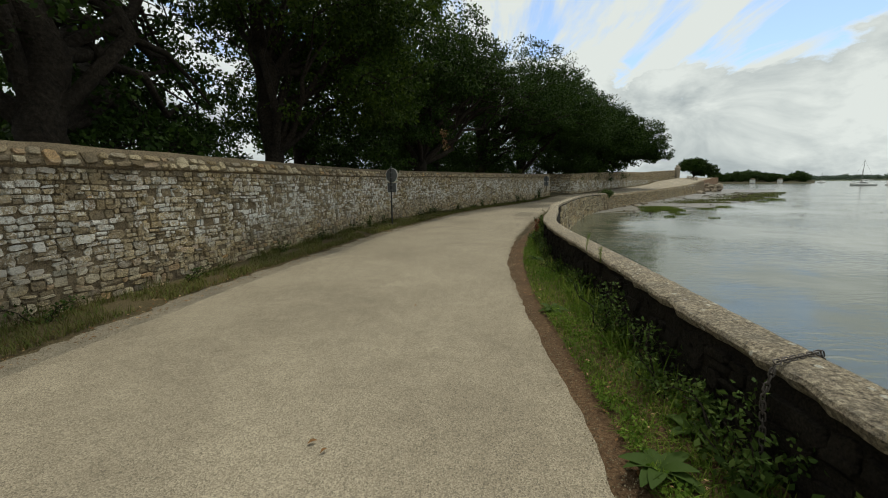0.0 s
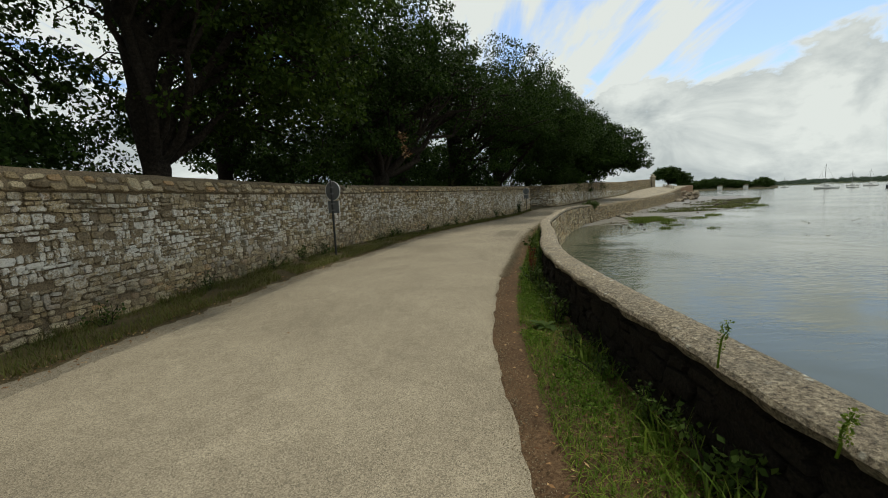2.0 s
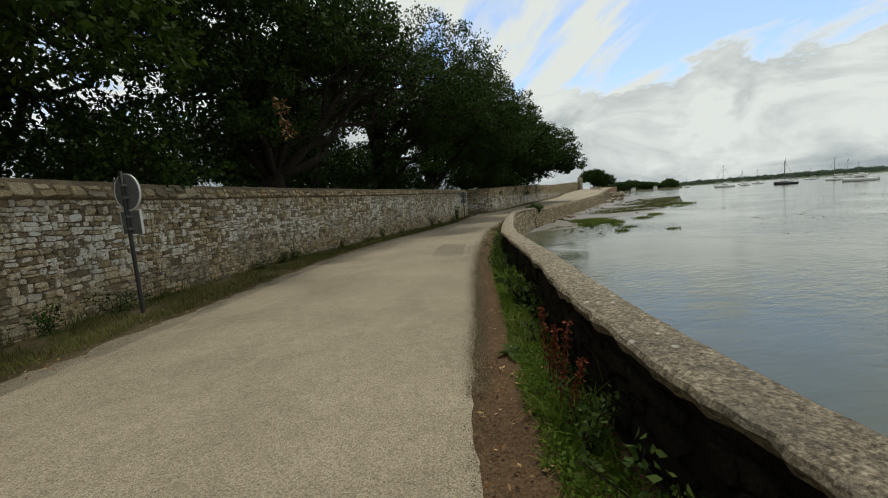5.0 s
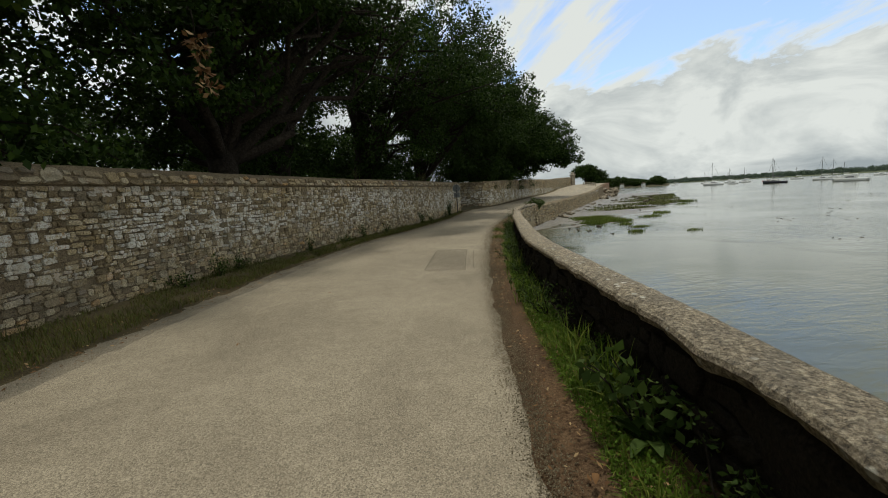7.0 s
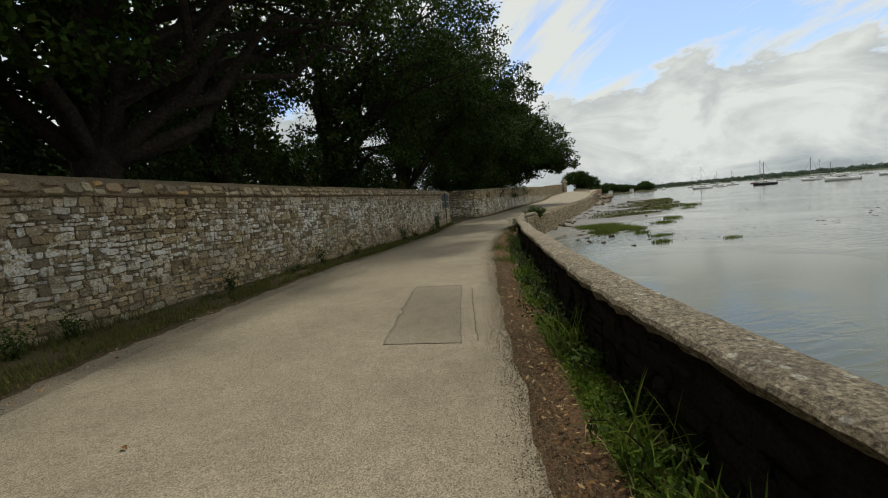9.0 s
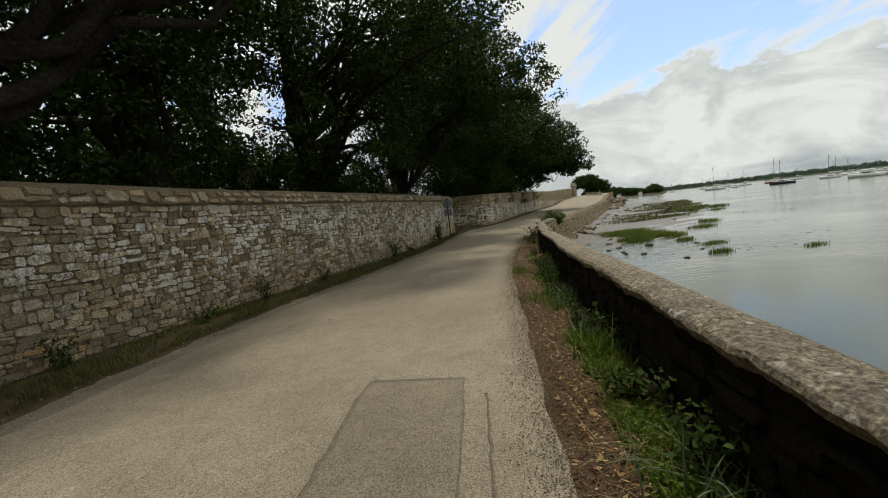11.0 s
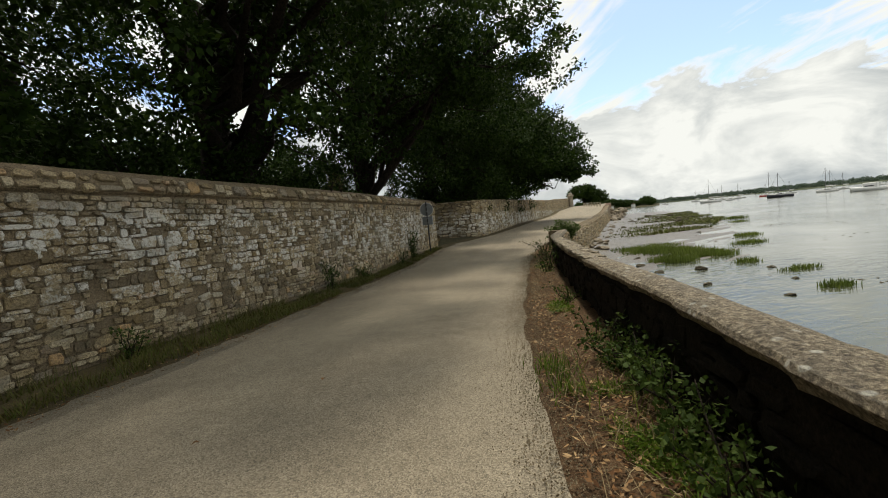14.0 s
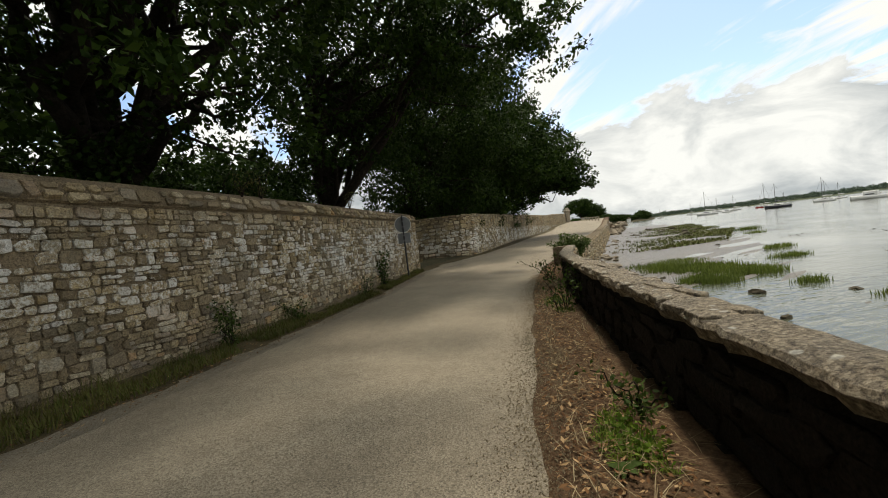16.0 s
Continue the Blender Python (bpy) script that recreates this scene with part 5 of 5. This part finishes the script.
# ---- boats and far shores ----
M_HULL = mat_plain("white_hull", (0.62, 0.62, 0.6), 0.35, 0.0, 0.2, 3)
M_HULLDARK = mat_plain("dark_hull", (0.02, 0.022, 0.03), 0.35, 0.0, 0.2, 3)
M_HULLRED = mat_plain("red_hull", (0.35, 0.05, 0.04), 0.4, 0.0, 0.2, 3)
M_MAST = mat_plain("mast_alloy", (0.16, 0.16, 0.16), 0.4, 0.5, 0.2)
M_GLASSY = mat_plain("dark_cabin_window", (0.02, 0.025, 0.03), 0.15, 0.0, 0.1)


def boat(loc, heading, ln, mast, hull_mat, label):
    root = tagged(new("sailing_boat" if mast else "motor_boat"), label, "boat", "boats at their moorings")
    root.matrix_world = pose(*loc, 0, 0, heading)
    rows = []
    for i in range(11):
        u = i / 10
        w = ln * 0.15 * (math.sin(math.pi * (0.12 + 0.88 * (1 - u)) ** 0.8) ** 0.7 if u < 1 else 0.02)
        sheer = ln * (0.095 + 0.05 * u * u)
        x = ln * (u - 0.5)
        rows.append([(x, -w, sheer), (x, -w * 0.95, sheer * 0.4), (x, -w * 0.5, -0.25), (x, w * 0.5, -0.25), (x, w * 0.95, sheer * 0.4), (x, w, sheer), (x, 0, sheer + 0.05)])
    v, f = strip(rows, True)
    put("hull", v, f + [tuple(range(7)), tuple(reversed(range(len(v) - 7, len(v))))], hull_mat, root, True)
    h = ln * 0.11
    cab = put("cabin", *box(-ln * 0.18, ln * 0.16, -ln * 0.085, ln * 0.085, h * 0.8, h + ln * (0.075 if mast else 0.14), ln * 0.02), M_HULL, root)
    for s in (-1, 1):
        put("window", *box(-ln * 0.12, ln * 0.1, s * ln * 0.085 - 0.02, s * ln * 0.085 + 0.02, h + ln * 0.02, h + ln * 0.05, 0.01), M_GLASSY, cab)
    if mast:
        put("mast", *tube([Vector((ln * 0.08, 0, h)), Vector((ln * 0.06, 0, h + mast))], [0.11, 0.07], 6), M_MAST, root)
        put("boom", *tube([Vector((ln * 0.08, 0, h + 1.4)), Vector((-ln * 0.34, 0, h + 1.3))], [0.16, 0.12], 6), M_HULLDARK if hull_mat is M_HULLDARK else M_HULL, root)
        for e in (ln * 0.48, -ln * 0.46):
            put("stay", *tube([Vector((ln * 0.06, 0, h + mast * 0.97)), Vector((e, 0, ln * 0.11))], [0.025, 0.025], 4), M_MAST, root)


def afloat(bearing, dist):
    return (math.sin(radians(bearing)) * dist + 2, math.cos(radians(bearing)) * dist + 8, WATER_Z)


WHITE, DARK = "white sailing boat with a bare mast at its mooring", "dark-hulled sailing boat with a bare mast at its mooring"
for b, d, h, ln, mast, mat, lab in ((53.0, 185, 100, 9, 10, M_HULLDARK, DARK), (52.7, 260, 80, 9, 15, M_HULL, WHITE), (47.3, 230, 115, 10, 13, M_HULL, WHITE), (48.8, 330, 90, 9, 12, M_HULL, WHITE), (50.2, 300, 100, 8, 11, M_HULL, WHITE), (52.3, 260, 150, 6, 0, M_HULLRED, "small red motor boat at its mooring"), (46.4, 380, 100, 9, 11, M_HULL, WHITE), (43.3, 420, 100, 8, 10, M_HULL, WHITE), (54.6, 330, 100, 8, 9, M_HULL, WHITE), (56.8, 210, 95, 8, 11, M_HULL, WHITE), (57.5, 280, 110, 8, 12, M_HULL, WHITE), (58.3, 260, 80, 7, 9, M_HULL, WHITE), (59.0, 150, 97, 9, 0, M_HULL, "white motor boat at its mooring"), (60.8, 300, 95, 7, 0, M_HULL, "white motor boat at its mooring"), (62.5, 190, 95, 8, 0, M_HULL, "white motor boat at its mooring"), (48.6, 420, 95, 8, 11, M_HULL, WHITE), (52.8, 400, 95, 8, 10, M_HULL, WHITE), (49.2, 240, 92, 6, 0, M_HULL, "white motor boat at its mooring")):
    boat(afloat(b, d), h, ln * 0.85, mast * 0.72, mat, lab)


def build_far_shores():
    rng = np.random.default_rng(15)

    def woods(name, b0, b1, dist, h, n, size, label, mat, dd=40):
        b = np.radians(rng.uniform(b0, b1, n))
        d = dist + rng.uniform(0, dd, n)
        top = np.array([h * (0.72 + 0.40 * noise.fractal(Vector((math.degrees(v) * 1.6, dist * 0.01, 0)), 1, 2, 4) + 0.1) for v in b])
        c = np.stack([np.sin(b) * d, np.cos(b) * d, WATER_Z + 1 + np.maximum(top, h * 0.22) * rng.uniform(0, 1, n) ** 0.6, np.full(n, size * 1.5)], 1)
        co, q = leaf_cloud(rng, c, 9, size)
        stuff(name, co, q, mat, label, "woods")

    def bank(name, b0, b1, dist, h, depth, mat, label):
        rows = []
        for i in range(81):
            b = radians(b0 + (b1 - b0) * i / 80)
            k = 0.6 + 0.6 * noise.fractal(Vector((i * 0.13, dist, 0)), 1, 2, 3)
            rows.append([(math.sin(b) * r, math.cos(b) * r, z) for r, z in ((dist - depth * 0.3, WATER_Z - 0.5), (dist, WATER_Z + 0.8), (dist + depth * 0.5, WATER_Z + h * max(k, 0.25)), (dist + depth * 2, WATER_Z - 1))])
        v, f = strip(rows)
        put(name, v, f, mat, None, True, label, "shore", kind="structure")
    bank("backdrop_headland", 32.5, 42.2, 440, 4, 40, M_SOIL, "wooded headland across the inlet")
    woods("headland_woods", 32.8, 41.8, 446, 9, 5200, 0.9, "dark wooded headland across the inlet", M_LEAF)
    bank("backdrop_shore", 36, 84, 1500, 9, 160, M_FARSHORE, "low green far shore across the bay")
    woods("shore_woods", 38, 56, 1500, 14, 5200, 2.2, "hazy line of trees on the far shore", M_FARLEAF, 120)
    woods("near_shore_woods", 52, 84, 900, 9, 6000, 1.6, "green wooded shore across the bay", M_FARLEAF, 90)
    bank("backdrop_bank", 52, 84, 890, 4, 90, M_FARSHORE, "green bank across the bay")
    # houses on the headland
    for b, s in ((37.0, 2.6), (39.4, 2.0)):
        x, y = math.sin(radians(b)) * 436, math.cos(radians(b)) * 436
        house = tagged(new("house"), "small white house under the trees of the headland", "house", "houses on the headland")
        house.location = (x, y, WATER_Z + 1.2)
        put("wall", *box(-s / 2, s / 2, -1.5, 1.5, -1, 2.0, 0.05), M_HULL, house)
        put("roof", [(-s / 2 - 0.3, -1.8, 1.95), (s / 2 + 0.3, -1.8, 1.95), (s / 2 + 0.3, 1.8, 1.95), (-s / 2 - 0.3, 1.8, 1.95), (-s / 2 - 0.3, 0, 3.1), (s / 2 + 0.3, 0, 3.1)], [(0, 1, 5, 4), (2, 3, 4, 5), (0, 4, 3), (1, 2, 5), (0, 3, 2, 1)], M_ROCK, house)


M_FARSHORE = mat_ground("distant_fields", (0.07, 0.09, 0.06), (0.10, 0.12, 0.075), (0.14, 0.15, 0.10), 0.05, 0.5)
M_FARLEAF = mat_leaf("distant_trees", (0.07, 0.10, 0.085), (0.085, 0.12, 0.09), (0.10, 0.135, 0.10), 0.1)
build_far_shores()


# ---- litter on the lane ----
def build_specks():
    rnd = random.Random(33)
    for x, y, s in ((-1.93, -4.0, 0.05), (-1.85, -4.08, 0.04), (-1.52, -1.2, 0.04), (2.69, 17.9, 0.06), (-0.4, 9.6, 0.04), (0.4, 11.6, 0.05), (3.15, 18.1, 0.04), (4.6, 20.3, 0.05), (1.7, 6.8, 0.06), (7.8, 21.55, 0.06), (3.9, 19.6, 0.04), (-2.2, 2.2, 0.03)):
        v, f = leaf_blade(s * 1.1, s * 0.6, 0.5, 3)
        m = pose(x, y, (0.055 if road_l(y) + 0.3 < x < road_r(y) else 0.07), 0, 0, rnd.uniform(0, 360))
        ob = put("fallen_leaf", [m @ Vector(p) for p in v], f, M_LITTER, None, True)
        tagged(ob, "single curled brown leaf on the ground", "leaf", "fallen leaves")


build_specks()
